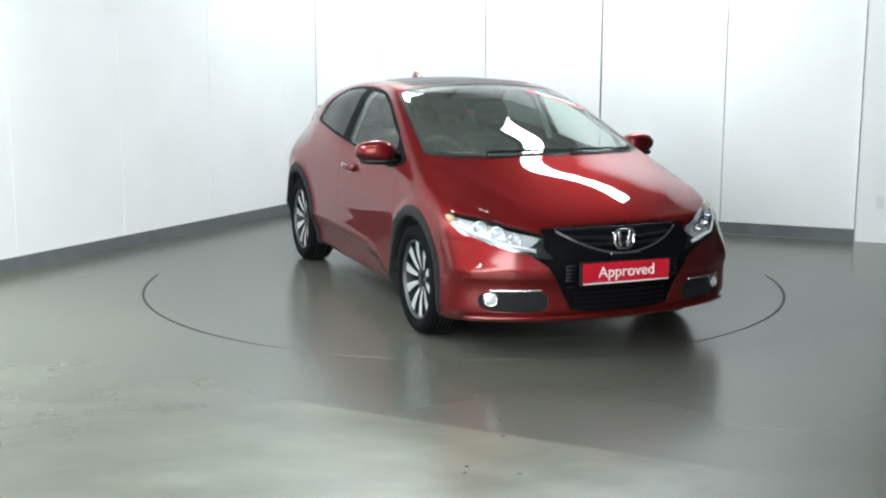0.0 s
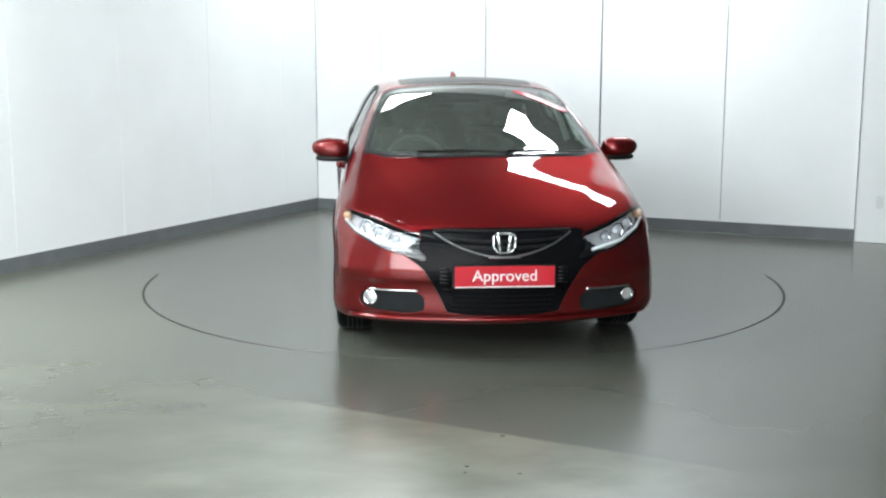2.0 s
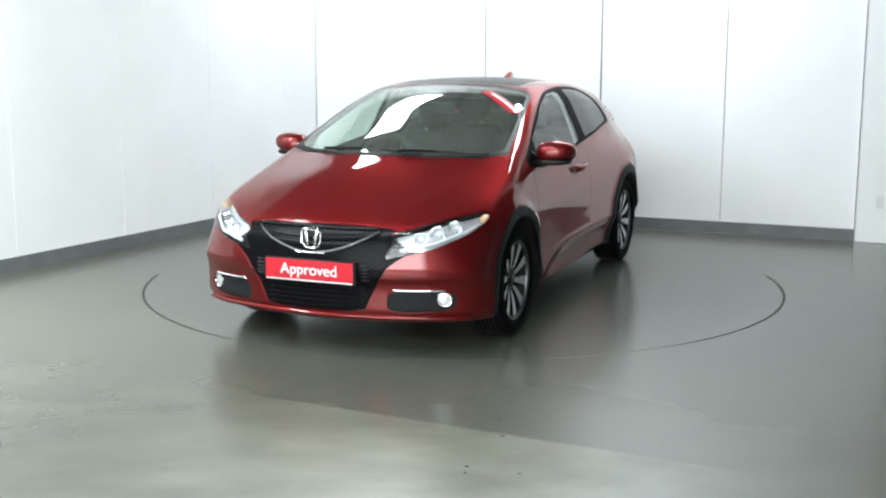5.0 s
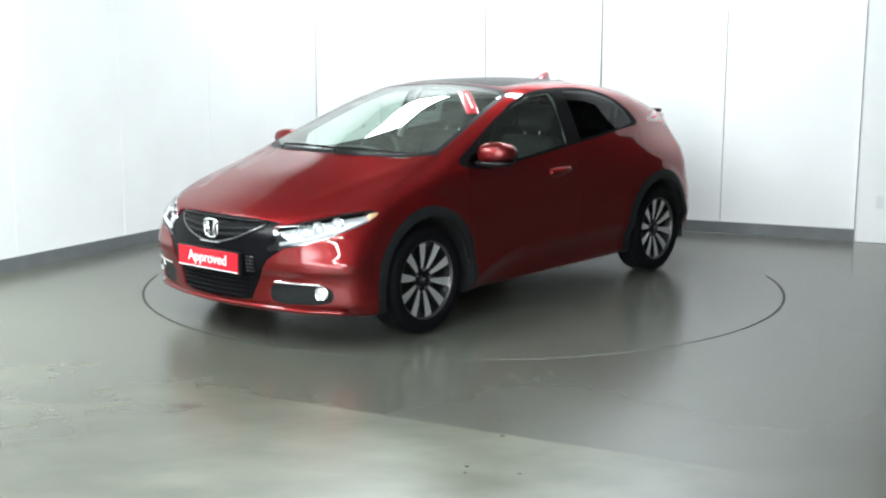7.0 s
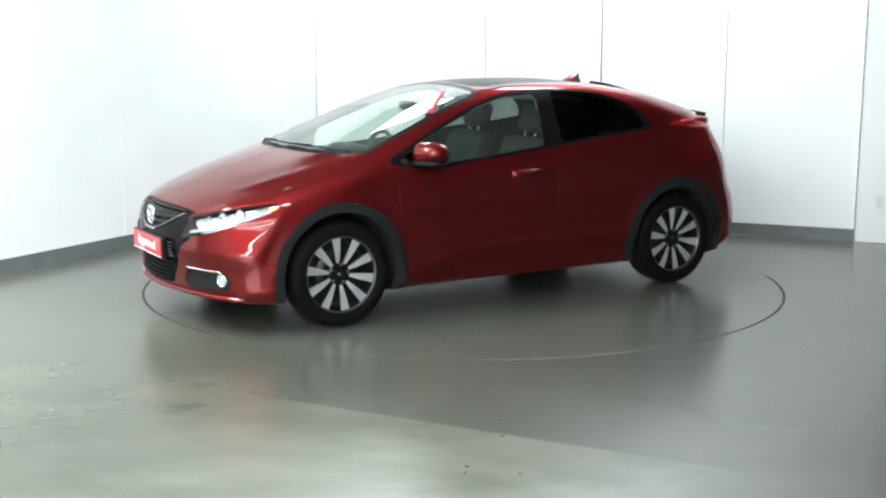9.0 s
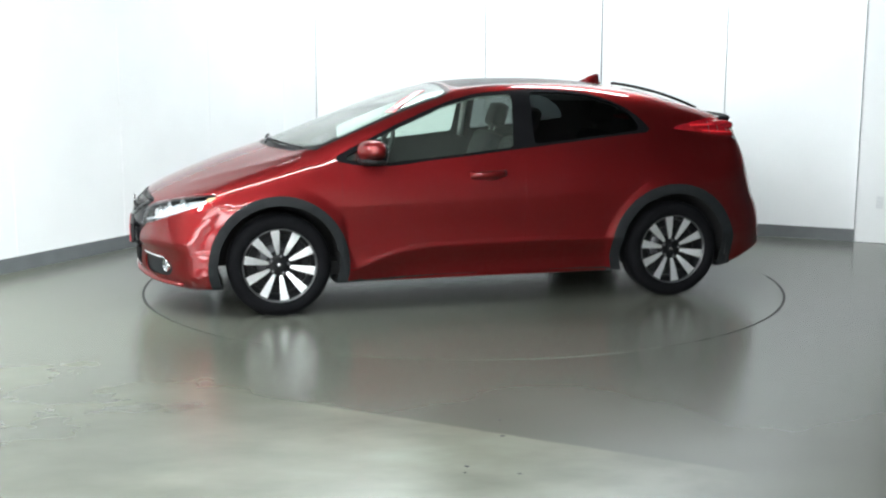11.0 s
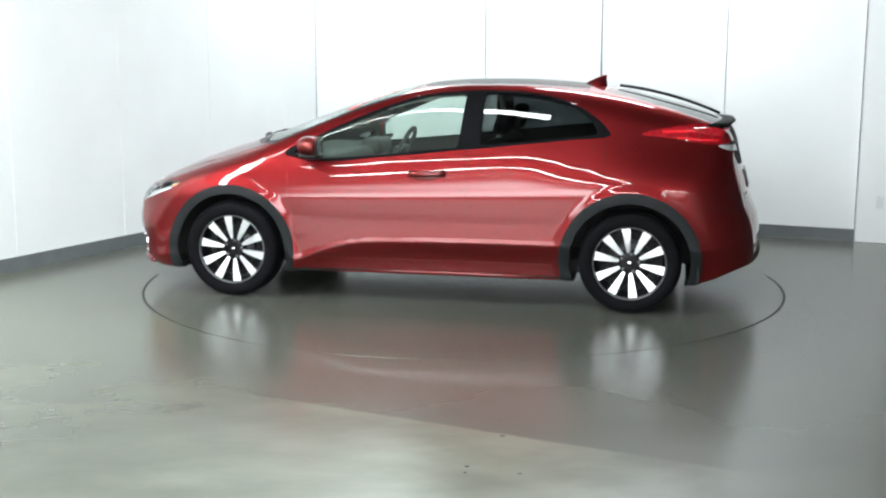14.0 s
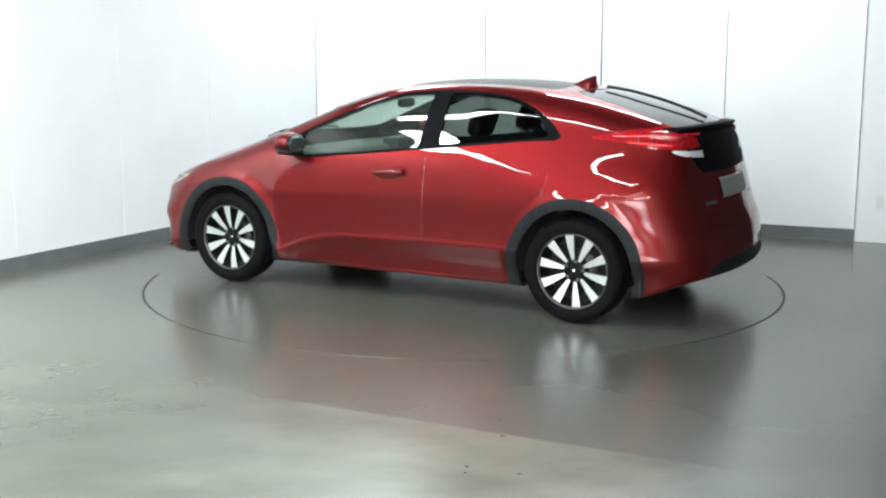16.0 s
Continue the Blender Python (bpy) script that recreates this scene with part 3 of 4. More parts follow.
        for t in np.linspace(0, 1, n):
            out.append((1 - t) ** 2 * p + 2 * t * (1 - t) * b + t * t * q)
    return np.array(out)


def ring(cx, r, n=72):
    t = np.linspace(0, 2 * math.pi, n, endpoint=False)
    return np.stack([cx + r * np.cos(t), HUB_Z + r * np.sin(t)], 1)


def corner_outline(points):
    return np.array(points, float) @ VIEWS["corner"][:2].T


# Outlines of the panels: name, view, outline, the stretch of x in which it holds. Earlier ones win.
REGIONS = [
    ("arch_front_hole", "side", ring(HUB_X, 0.372), (0.6, 1.9)),
    ("arch_rear_hole", "side", ring(-HUB_X, 0.375), (-1.9, -0.6)),
    ("arch_front", "side", ring(HUB_X, 0.430), (0.6, 1.9)),
    ("arch_rear", "side", ring(-HUB_X, 0.440), (-1.9, -0.6)),
    ("glass_front", "side", eased([(0.70, 0.922), (0.25, 0.962), (-0.205, 1.010), (-0.235, 1.343), (0.0, 1.328), (0.225, 1.268), (0.50, 1.155), (0.70, 1.070)], 0.03), (-2, 2)),
    ("glass_rear", "side", eased([(-0.345, 1.026), (-0.94, 1.086), (-1.085, 1.104), (-1.04, 1.190), (-0.93, 1.272), (-0.74, 1.330), (-0.54, 1.348), (-0.355, 1.350)], 0.03), (-2, 2)),
    ("glass_tip", "side", rounded([(0.91, 0.955), (0.74, 0.928), (0.735, 1.03)], 2), (-2, 2)),
    ("window_trim", "side", rounded([(0.985, 0.950), (0.73, 0.906), (0.52, 0.915), (0.372, 0.935), (0.138, 0.957), (-0.2, 0.994), (-0.36, 1.010), (-0.7, 1.046), (-0.94, 1.072),
                                     (-1.175, 1.088), (-1.105, 1.175), (-1.0, 1.25), (-0.86, 1.312), (-0.72, 1.346), (-0.54, 1.364), (-0.283, 1.366), (0.0, 1.345), (0.23, 1.283),
                                     (0.518, 1.168), (0.732, 1.068)], 1), (-2, 2)),
    ("headlight", "corner", corner_outline(rounded([(2.11, 0.38, 0.53), (2.11, 0.43, 0.54), (1.985, 0.67, 0.602), (1.70, 0.815, 0.706), (1.60, 0.800, 0.768), (1.80, 0.66, 0.745), (1.995, 0.507, 0.693),
                                                    (2.05, 0.41, 0.668), (2.08, 0.44, 0.60)], 2)), (1.3, 2.3)),
    ("fog_panel", "corner", corner_outline(rounded([(2.112, 0.435, 0.372), (1.955, 0.712, 0.366), (1.915, 0.742, 0.32), (1.93, 0.715, 0.258), (2.083, 0.40, 0.242)], 2)), (1.3, 2.3)),
    ("grille", "front", rounded([(-0.2, 0.712), (0.30, 0.706), (0.45, 0.692), (0.42, 0.655), (0.58, 0.606), (0.43, 0.505), (0.405, 0.47), (0.325, 0.33), (0.29, 0.245), (-0.2, 0.235)], 1), (1.6, 2.3)),
    ("windscreen", "top", eased([(1.275, -0.3), (1.275, 0.0), (1.24, 0.30), (1.14, 0.545), (1.02, 0.685), (0.60, 0.628), (0.215, 0.565), (0.17, 0.50), (0.155, 0.25), (0.15, 0.0), (0.15, -0.3)], 0.04), (-0.2, 1.5)),
    ("screen_border", "top", eased([(1.300, -0.3), (1.300, 0.0), (1.265, 0.30), (1.165, 0.56), (1.025, 0.713), (0.60, 0.654), (0.20, 0.587), (0.13, 0.50), (0.12, 0.25), (0.115, 0.0), (0.115, -0.3)], 0.04), (-0.2, 1.5)),
    ("cowl", "top", [(1.325, -0.3), (1.325, 0.0), (1.29, 0.3), (1.19, 0.57), (1.05, 0.725), (0.95, 0.69), (0.9, -0.3)], (0.8, 1.5)),
    ("roof_glass", "top", rounded([(0.085, -0.3), (0.085, 0.0), (0.10, 0.44), (-0.1, 0.455), (-0.5, 0.45), (-0.92, 0.42), (-0.99, 0.37), (-1.0, 0.0), (-1.0, -0.3)], 1), (-1.1, 0.2)),
    ("rear_glass", "top", rounded([(-1.15, -0.3), (-1.15, 0.0), (-1.09, 0.42), (-1.5, 0.475), (-1.79, 0.50), (-1.85, 0.42), (-1.87, 0.0), (-1.87, -0.3)], 1), (-1.88, -1.0)),
    ("tail_light", "side", rounded([(-1.29, 1.105), (-1.575, 1.160), (-1.80, 1.172), (-1.95, 1.15), (-1.965, 1.06), (-1.83, 1.045), (-1.673, 1.054), (-1.50, 1.088)], 2), (-2.3, -1.2)),
    ("reverse_light", "side", rounded([(-1.78, 1.046), (-1.95, 1.03), (-1.97, 0.985), (-1.88, 1.005)], 1), (-2.3, -1.2)),
    ("tail_window", "rear", eased([(-0.2, 1.15), (0.56, 1.14), (0.535, 0.985), (0.46, 0.905), (-0.2, 0.895)], 0.05), (-2.3, -1.6)),
    ("bonnet", "top", rounded([(1.333, -0.3), (1.333, 0.0), (1.298, 0.3), (1.20, 0.575), (1.075, 0.728), (1.35, 0.752), (1.60, 0.742), (1.80, 0.655), (1.985, 0.503), (2.035, 0.40), (2.06, 0.0), (2.06, -0.3)], 1), (0.9, 2.2)),
    ("front_bumper", "side", [(1.55, 0.10), (1.63, 0.58), (1.695, 0.71), (1.8, 0.76), (2.4, 0.76), (2.4, 0.10)], (1.3, 2.4)),
    ("rear_valance", "rear", [(-0.3, 0.40), (0.42, 0.39), (0.57, 0.355), (0.68, 0.26), (0.68, 0.10), (-0.3, 0.10)], (-2.4, -1.75)),
    ("rear_bumper", "side", [(-1.62, 0.10), (-1.68, 0.56), (-1.76, 0.66), (-2.4, 0.66), (-2.4, 0.10)], (-2.4, -1.5)),
    ("tailgate", "rear", rounded([(-0.3, 1.2), (0.56, 1.2), (0.60, 1.0), (0.66, 0.90), (0.66, 0.70), (0.60, 0.665), (-0.3, 0.665)], 1), (-2.4, -1.78)),
    ("front_door", "side", [(0.905, 0.938), (0.907, 0.50), (0.885, 0.285), (-0.265, 0.285), (-0.275, 1.04)], (-2, 2)),
    ("rear_door", "side", [(-0.275, 1.04), (-1.135, 1.10), (-1.119, 0.853), (-1.085, 0.734), (-0.98, 0.62), (-0.83, 0.285), (-0.265, 0.285)], (-2, 2)),
    ("underbody", "top", [(-3, -1), (3, -1), (3, 1.0), (-3, 1.0)], (-3, 3)),
]


def build_skin():
    """Cut the skin into panels along the outlines. Gives points, normals, triangles, and each triangle's panel."""
    G = skin_grid()
    nu, nv = G.shape[:2]
    P = G.reshape(-1, 3).copy()
    idx = np.arange(nu * nv).reshape(nu, nv)
    E = np.concatenate([np.stack([idx[:-1].ravel(), idx[1:].ravel()], 1), np.stack([idx[:, :-1].ravel(), idx[:, 1:].ravel()], 1)])
    locked = np.zeros(len(P), bool)
    centre = np.abs(P[:, 1]) < 1e-6
    signs = []
    for name, view, poly, (xa, xb) in REGIONS:
        V = VIEWS[view]
        poly = np.array(poly, float)
        Q = P @ V[:2].T
        sd, near = nearest_on_outline(Q, poly)
        ok = (P[:, 0] > xa) & (P[:, 0] < xb)
        if name == "underbody":
            sd = np.where(P[:, 2] < foot(P[:, 0]) + 0.02, -1.0, 1.0) * 0.1
            signs.append(sd)
            continue
        if name == "reverse_light":
            ok &= P[:, 1] > 0.40
        if name == "tail_light":
            ok &= P[:, 1] > 0.42
        if view == "top":
            ok &= P[:, 2] > 0.6
        sd = np.where(ok, sd, np.abs(sd) + 0.05)
        cross = (sd[E[:, 0]] * sd[E[:, 1]] < 0) & ok[E[:, 0]] & ok[E[:, 1]]
        e = E[cross]
        a, b = e[:, 0], e[:, 1]
        pick = np.where(np.abs(sd[a]) < np.abs(sd[b]), a, b)
        other = np.where(pick == a, b, a)
        pick = np.where(locked[pick] & ~locked[other], other, pick)
        pick = np.unique(pick[~locked[pick] & (np.abs(sd[pick]) < 0.03)])
        if len(pick):
            step = near[pick] - Q[pick]
            New = P[pick] + step @ V[:2]
            w = V[2]
            lo, hi = np.full(len(pick), -0.10), np.full(len(pick), 0.10)
            for _ in range(26):
                mid = (lo + hi) / 2
                T = New + mid[:, None] * w
                ins = body(T[:, 0], T[:, 1], T[:, 2]) < 0
                lo, hi = np.where(ins, mid, lo), np.where(ins, hi, mid)
            T = New + lo[:, None] * w
            good = (np.linalg.norm(T - P[pick], axis=1) < 0.05) & ~(centre[pick] & (np.abs(T[:, 1]) > 1e-4))
            P[pick[good]] = T[good]
            locked[pick[good]] = True
            sd[pick[good]] = 0.0
        signs.append(sd)
    S = np.sign(np.array(signs))
    # points moved later keep the sign they had, but for those that now lie on an earlier outline
    q = np.stack([idx[:-1, :-1].ravel(), idx[1:, :-1].ravel(), idx[1:, 1:].ravel(), idx[:-1, 1:].ravel()], 1)

    def mixed(t):
        s = S[:, t]
        return ((s.max(2) > 0) & (s.min(2) < 0)).sum(0)

    A = np.stack([q[:, [0, 1, 2]], q[:, [0, 2, 3]]], 1)
    B = np.stack([q[:, [0, 1, 3]], q[:, [1, 2, 3]]], 1)
    mA, mB = mixed(A[:, 0]) + mixed(A[:, 1]), mixed(B[:, 0]) + mixed(B[:, 1])
    T = np.where((mB < mA)[:, None, None], B, A).reshape(-1, 3)
    C = P[T]
    area = np.linalg.norm(np.cross(C[:, 1] - C[:, 0], C[:, 2] - C[:, 0]), axis=1)
    T = T[area > 1e-9]
    owner = np.full(len(T), -1)
    for k in range(len(REGIONS) - 1, -1, -1):
        s = S[k][T]
        owner[(s.sum(1) < 0)] = k
    return P, normals_at(P), T, owner


SKIN_P, SKIN_N, SKIN_T, SKIN_OWNER = build_skin()
REGION_NO = {r[0]: i for i, r in enumerate(REGIONS)}
REGION_NO["shell"] = -1


def sheet(name, regions, material, parent, label="", side=0, offset=0.0, gap=0.0015, rim=0.012, pick=None):
    """One panel of the skin as a mesh with turned-in edges. side: 1 the left half, -1 the right half, 0 both."""
    sel = np.isin(SKIN_OWNER, [REGION_NO[r] for r in regions])
    T = SKIN_T[sel]
    if pick is not None:
        T = T[pick(SKIN_P[T].mean(1))]
    used, inv = np.unique(T, return_inverse=True)
    T = inv.reshape(-1, 3)
    P, N = SKIN_P[used].copy(), SKIN_N[used].copy()
    if side == 0:
        on_axis = np.abs(P[:, 1]) < 1e-6
        mirror = np.where(on_axis, np.arange(len(P)), 0)
        extra = np.where(~on_axis)[0]
        mirror[extra] = len(P) + np.arange(len(extra))
        P = np.concatenate([P, P[extra] * (1, -1, 1)])
        N = np.concatenate([N, N[extra] * (1, -1, 1)])
        T = np.concatenate([T, mirror[T][:, ::-1]])
    elif side < 0:
        P, N, T = P * (1, -1, 1), N * (1, -1, 1), T[:, ::-1]
    # face the triangles outwards
    fn = np.cross(P[T[:, 1]] - P[T[:, 0]], P[T[:, 2]] - P[T[:, 0]])
    flip = (fn * N[T].sum(1)).sum(1) < 0
    T[flip] = T[flip][:, ::-1]
    P = P + N * offset
    edges = np.concatenate([T[:, [0, 1]], T[:, [1, 2]], T[:, [2, 0]]])
    key = np.sort(edges, 1)
    _, first, count = np.unique(key, axis=0, return_index=True, return_counts=True)
    rim_e = edges[first[count == 1]]
    faces = T.tolist()
    if len(rim_e):
        cen = P[T].mean(1)
        acc, num = np.zeros_like(P), np.zeros(len(P))
        for k in range(3):
            np.add.at(acc, T[:, k], cen)
            np.add.at(num, T[:, k], 1)
        bv = np.unique(rim_e)
        d = acc[bv] / num[bv][:, None] - P[bv]
        P[bv] += d / np.maximum(np.linalg.norm(d, axis=1, keepdims=True), 1e-9) * gap
        if rim:
            base = len(P)
            slot = {v: base + i for i, v in enumerate(bv.tolist())}
            P = np.concatenate([P, P[bv] - N[bv] * rim])
            N = np.concatenate([N, N[bv]])
            faces += [[b, a, slot[a], slot[b]] for a, b in rim_e.tolist()]
    me = bpy.data.meshes.new(name)
    me.from_pydata(P.tolist(), [], faces)
    for p in me.polygons:
        p.use_smooth = True
    me.normals_split_custom_set_from_vertices(N.tolist())
    me.materials.append(material)
    ob = new(name, me)
    ob.parent = parent
    return tagged(ob, label)


CAR = thing("hatchback_car", "metallic red five-door hatchback with black arch trims on a turntable", "car")
sheet("body_shell", ["shell"], RED, CAR, "metallic red painted shell")
sheet("bonnet", ["bonnet"], RED, CAR, "metallic red bonnet")
sheet("front_bumper", ["front_bumper"], RED, CAR, "metallic red front bumper")
sheet("rear_bumper", ["rear_bumper"], RED, CAR, "metallic red rear bumper")
sheet("rear_valance", ["rear_valance"], CLAD, CAR, "black plastic lower valance")
sheet("tailgate", ["tailgate"], RED, CAR, "metallic red tailgate")
sheet("underbody", ["underbody"], LINER, CAR, "dark underbody", gap=0)
sheet("windscreen", ["windscreen"], SCREEN, CAR, "clear raked windscreen", offset=-0.003, gap=0.0)
sheet("screen_border", ["screen_border"], BLACK_TRIM, CAR, "black printed edge of the windscreen", offset=-0.002, gap=0.0)
sheet("cowl", ["cowl"], BLACK_TRIM, CAR, "black cowl under the windscreen", offset=-0.006)
sheet("glass_roof", ["roof_glass"], ROOF_GLASS, CAR, "black panoramic roof glass", offset=-0.001)
sheet("rear_window", ["rear_glass"], REAR_PANE, CAR, "dark tinted rear window", offset=-0.003)
sheet("tail_window", ["tail_window"], SURROUND, CAR, "black lower tail window", offset=-0.002)
sheet("grille", ["grille"], BLACK_GLOSS, CAR, "gloss black grille panel", offset=-0.010)
for s in (1, -1):
    for nm in ("front", "rear"):
        sheet(nm + "_door", [nm + "_door"], RED, CAR, "metallic red door", side=s, gap=0.0022)
        sheet(nm + "_arch_trim", ["arch_" + nm], CLAD, CAR, "dark grey plastic wheel-arch trim", side=s, offset=0.005, rim=0.03)
    sheet("side_window", ["glass_front"], GLASS, CAR, "clear front door glass", side=s, offset=-0.004, gap=0)
    sheet("side_window", ["glass_tip"], GLASS_DARK, CAR, "dark fixed quarter glass", side=s, offset=-0.004, gap=0)
    sheet("side_window", ["glass_rear"], GLASS_DARK, CAR, "dark privacy rear door glass", side=s, offset=-0.004, gap=0)
    sheet("window_surround", ["window_trim"], SURROUND, CAR, "satin black window surround", side=s, offset=-0.001, gap=0.0005)
    lamp = sheet("headlight", ["headlight"], LENS, CAR, "clear headlight lens", side=s, offset=0.0)
    sheet("reflector", ["headlight"], REFLECTOR, lamp, "silver lamp reflector", side=s, offset=-0.048, rim=0, pick=lambda c: (c[:, 2] > 0.580 + 0.9 * np.maximum(0.535 - c[:, 1], 0)))
    sheet("bezel", ["headlight"], BLACK_TRIM, lamp, "black inner bezel", side=s, offset=-0.030, rim=0, pick=lambda c: (c[:, 2] <= 0.580 + 0.9 * np.maximum(0.535 - c[:, 1], 0)))
    sheet("fog_light_panel", ["fog_panel"], CLAD, CAR, "black fog light recess", side=s, offset=-0.018)
    sheet("tail_light", ["tail_light"], RED_LENS, CAR, "red tail light lens", side=s, offset=0.004)
    sheet("reverse_light", ["reverse_light"], WHITE_LENS, CAR, "white reversing light lens", side=s, offset=0.003)
opaque = [r for r in REGION_NO if r not in ("windscreen", "glass_front", "glass_rear", "glass_tip", "rear_glass", "headlight", "arch_front_hole", "arch_rear_hole", "roof_glass")]
sheet("inner_lining", opaque, LINER, CAR, "dark inner lining", offset=-0.024, rim=0, gap=0, pick=lambda c: c[:, 2] < 1.25)
sheet("headliner", opaque + ["roof_glass"], HEADLINER, CAR, "pale grey headliner", offset=-0.026, rim=0, gap=0, pick=lambda c: c[:, 2] >= 1.25)


def wheel_parts(parent, x, s):
    """One wheel: s is 1 for the car's left side, -1 for its right."""
    R, rim = WHEEL_R, 0.226
    bm = bmesh.new()
    lathe(bm, [(rim - 0.002, -0.10), (rim - 0.025, -0.07), (rim - 0.035, 0.0), (rim - 0.024, 0.05), (rim - 0.012, 0.072)], n=72)
    w = part("wheel", bm, ALLOY_DARK, parent, "black and bright ten-spoke alloy wheel")
    w.location = (x, s * 0.775, HUB_Z)
    w.rotation_euler = (0, radians(7), 0 if s > 0 else math.pi)
    bm = bmesh.new()
    lathe(bm, [(rim - 0.004, -0.10), (rim + 0.03, -0.112), (R - 0.03, -0.108), (R - 0.008, -0.09), (R, -0.06), (R, 0.06), (R - 0.008, 0.085), (R - 0.022, 0.097), (R - 0.045, 0.104),
               (rim + 0.022, 0.100), (rim + 0.006, 0.092), (rim - 0.004, 0.080)], n=72)
    tyre = part("tyre", bm, RUBBER, w, "black low-profile tyre")
    bm = bmesh.new()
    for a in (-0.038, -0.012, 0.014, 0.040):
        lathe(bm, [(R + 0.0008, a - 0.004), (R + 0.001, a + 0.004)], n=72)
    part("groove", bm, LINER, w)
    bm = bmesh.new()
    lathe(bm, [(rim - 0.008, 0.070), (rim - 0.007, 0.082), (rim - 0.003, 0.088), (rim + 0.003, 0.088), (rim + 0.004, 0.076)], n=72)
    part("rim", bm, RIM_GREY, w, "grey machined rim lip")
    for k in range(10):
        a = 2 * math.pi * k / 10
        m = Matrix.Rotation(a, 4, "Y")
        bm = bmesh.new()
        half = [(0.066, 0.0085), (0.10, 0.0145), (0.15, 0.0208), (0.20, 0.0260), (0.2165, 0.0272)]
        out = [(w_, r) for r, w_ in half] + [(-w_, r) for r, w_ in reversed(half)]
        A = [bm.verts.new(m @ Vector((px, 0.072 - 0.020 * (1 - abs(pr - 0.06) / 0.16) ** 2 + 0.0, pr))) for px, pr in out]
        Bk = [bm.verts.new(m @ Vector((px * 0.8, 0.030, pr))) for px, pr in out]
        bm.faces.new(A)
        n = len(A)
        for i in range(n):
            bm.faces.new((A[i], Bk[i], Bk[(i + 1) % n], A[(i + 1) % n]))
        bmesh.ops.recalc_face_normals(bm, faces=bm.faces)
        sp = part("spoke", bm, ALLOY, w, smooth=False)
        sp.data.materials.append(ALLOY_DARK)
        for p in sp.data.polygons:
            if len(p.vertices) == 4:
                p.material_index = 1
    bm = bmesh.new()
    lathe(bm, [(0.0005, 0.052), (0.045, 0.052), (0.066, 0.050), (0.078, 0.036), (0.080, 0.0)], n=40)
    part("hub", bm, ALLOY_DARK, w, "gloss black hub")
    bm = bmesh.new()
    lathe(bm, [(0.0005, 0.062), (0.018, 0.061), (0.024, 0.058), (0.026, 0.050)], n=32)
    cap = part("centre_cap", bm, ALLOY_DARK, w, "gloss black centre cap")
    bm = bmesh.new()
    box(bm, -0.009, 0.009, 0.061, 0.0635, -0.009, 0.009, bevel=0.002)
    part("emblem", bm, CHROME, w, "small bright emblem")
    for k in range(5):
        a = 2 * math.pi * (k + 0.5) / 5
        bm = bmesh.new()
        lathe(bm, [(0.0005, 0.062), (0.008, 0.062), (0.010, 0.058), (0.010, 0.045)], n=10)
        for v in bm.verts:
            v.co += Vector((0.057 * math.cos(a), 0, 0.057 * math.sin(a)))
        part("wheel_nut", bm, STRIP, w)
    bm = bmesh.new()
    lathe(bm, [(0.06, 0.012), (0.135, 0.012), (0.138, 0.006), (0.138, -0.010), (0.06, -0.010)], n=48)
    part("brake_disc", bm, STEEL, w, "grey steel brake disc")
    bm = bmesh.new()
    lathe(bm, [(0.0005, 0.0), (0.19, 0.0)], n=48)
    for v in bm.verts:
        v.co.y -= 0.02
    part("backplate", bm, LINER, w)
    return w


for hx in (HUB_X, -HUB_X):
    for s in (1, -1):
        wheel_parts(CAR, hx, s)
        # the inside of the wheel arch
        bm = bmesh.new()
        t = [math.pi * (i / 24) for i in range(-1, 26)]
        A = [bm.verts.new((hx + 0.385 * math.cos(a), s * 0.86, HUB_Z + 0.385 * math.sin(a))) for a in t]
        B = [bm.verts.new((hx + 0.385 * math.cos(a), s * 0.50, HUB_Z + 0.385 * math.sin(a))) for a in t]
        for i in range(len(t) - 1):
            bm.faces.new((A[i], A[i + 1], B[i + 1], B[i]))
        bm.faces.new(B)
        part("arch_liner", bm, LINER, CAR, "black wheel-arch liner")


# ---- fittings of the car ----
def skin_at(view, a, b, lo=-0.2, hi=2.4):
    """The point of the skin (left half) seen at (a, b) in a view, and its normal."""
    V = VIEWS[view]
    base = a * V[0] + b * V[1]
    t = np.linspace(hi, lo, 3000)
    Q = base + t[:, None] * V[2]
    f = body(Q[:, 0], Q[:, 1], Q[:, 2])
    i = int(np.argmax(f < 0))
    p = Q[i]
    return Vector(p), Vector(normals_at(p[None])[0])


def flip_y(bm):
    for v in bm.verts:
        v.co.y = -v.co.y
    bmesh.ops.reverse_faces(bm, faces=bm.faces)


def on_skin_strip(bm, view, path, width, thick, lift=0.0, side=1):
    """A strip of given width laid along a path on the skin."""
    pts = [skin_at(view, a, b) for a, b in path]
    rows = []
    for i, (p, n) in enumerate(pts):
        d = (pts[min(i + 1, len(pts) - 1)][0] - pts[max(i - 1, 0)][0]).normalized()
        w = n.cross(d).normalized()
        rows.append([bm.verts.new(p + n * (lift + h) + w * (width / 2 * k)) for k, h in ((-1, -0.002), (-0.8, thick), (0.8, thick), (1, -0.002))])
    for A, B in zip(rows[:-1], rows[1:]):
        for k in range(3):
            bm.faces.new((A[k], A[k + 1], B[k + 1], B[k]))
    bmesh.ops.recalc_face_normals(bm, faces=bm.faces)
    if side < 0:
        flip_y(bm)


def blob(bm, rx, ry, rz, power=2.6, seg=32, rings=18):
    """A rounded box-like lump."""
    def sp(v):
        return math.copysign(abs(v) ** (2 / power), v)
    rows = []
    for i in range(1, rings):
        u = math.pi * i / rings - math.pi / 2
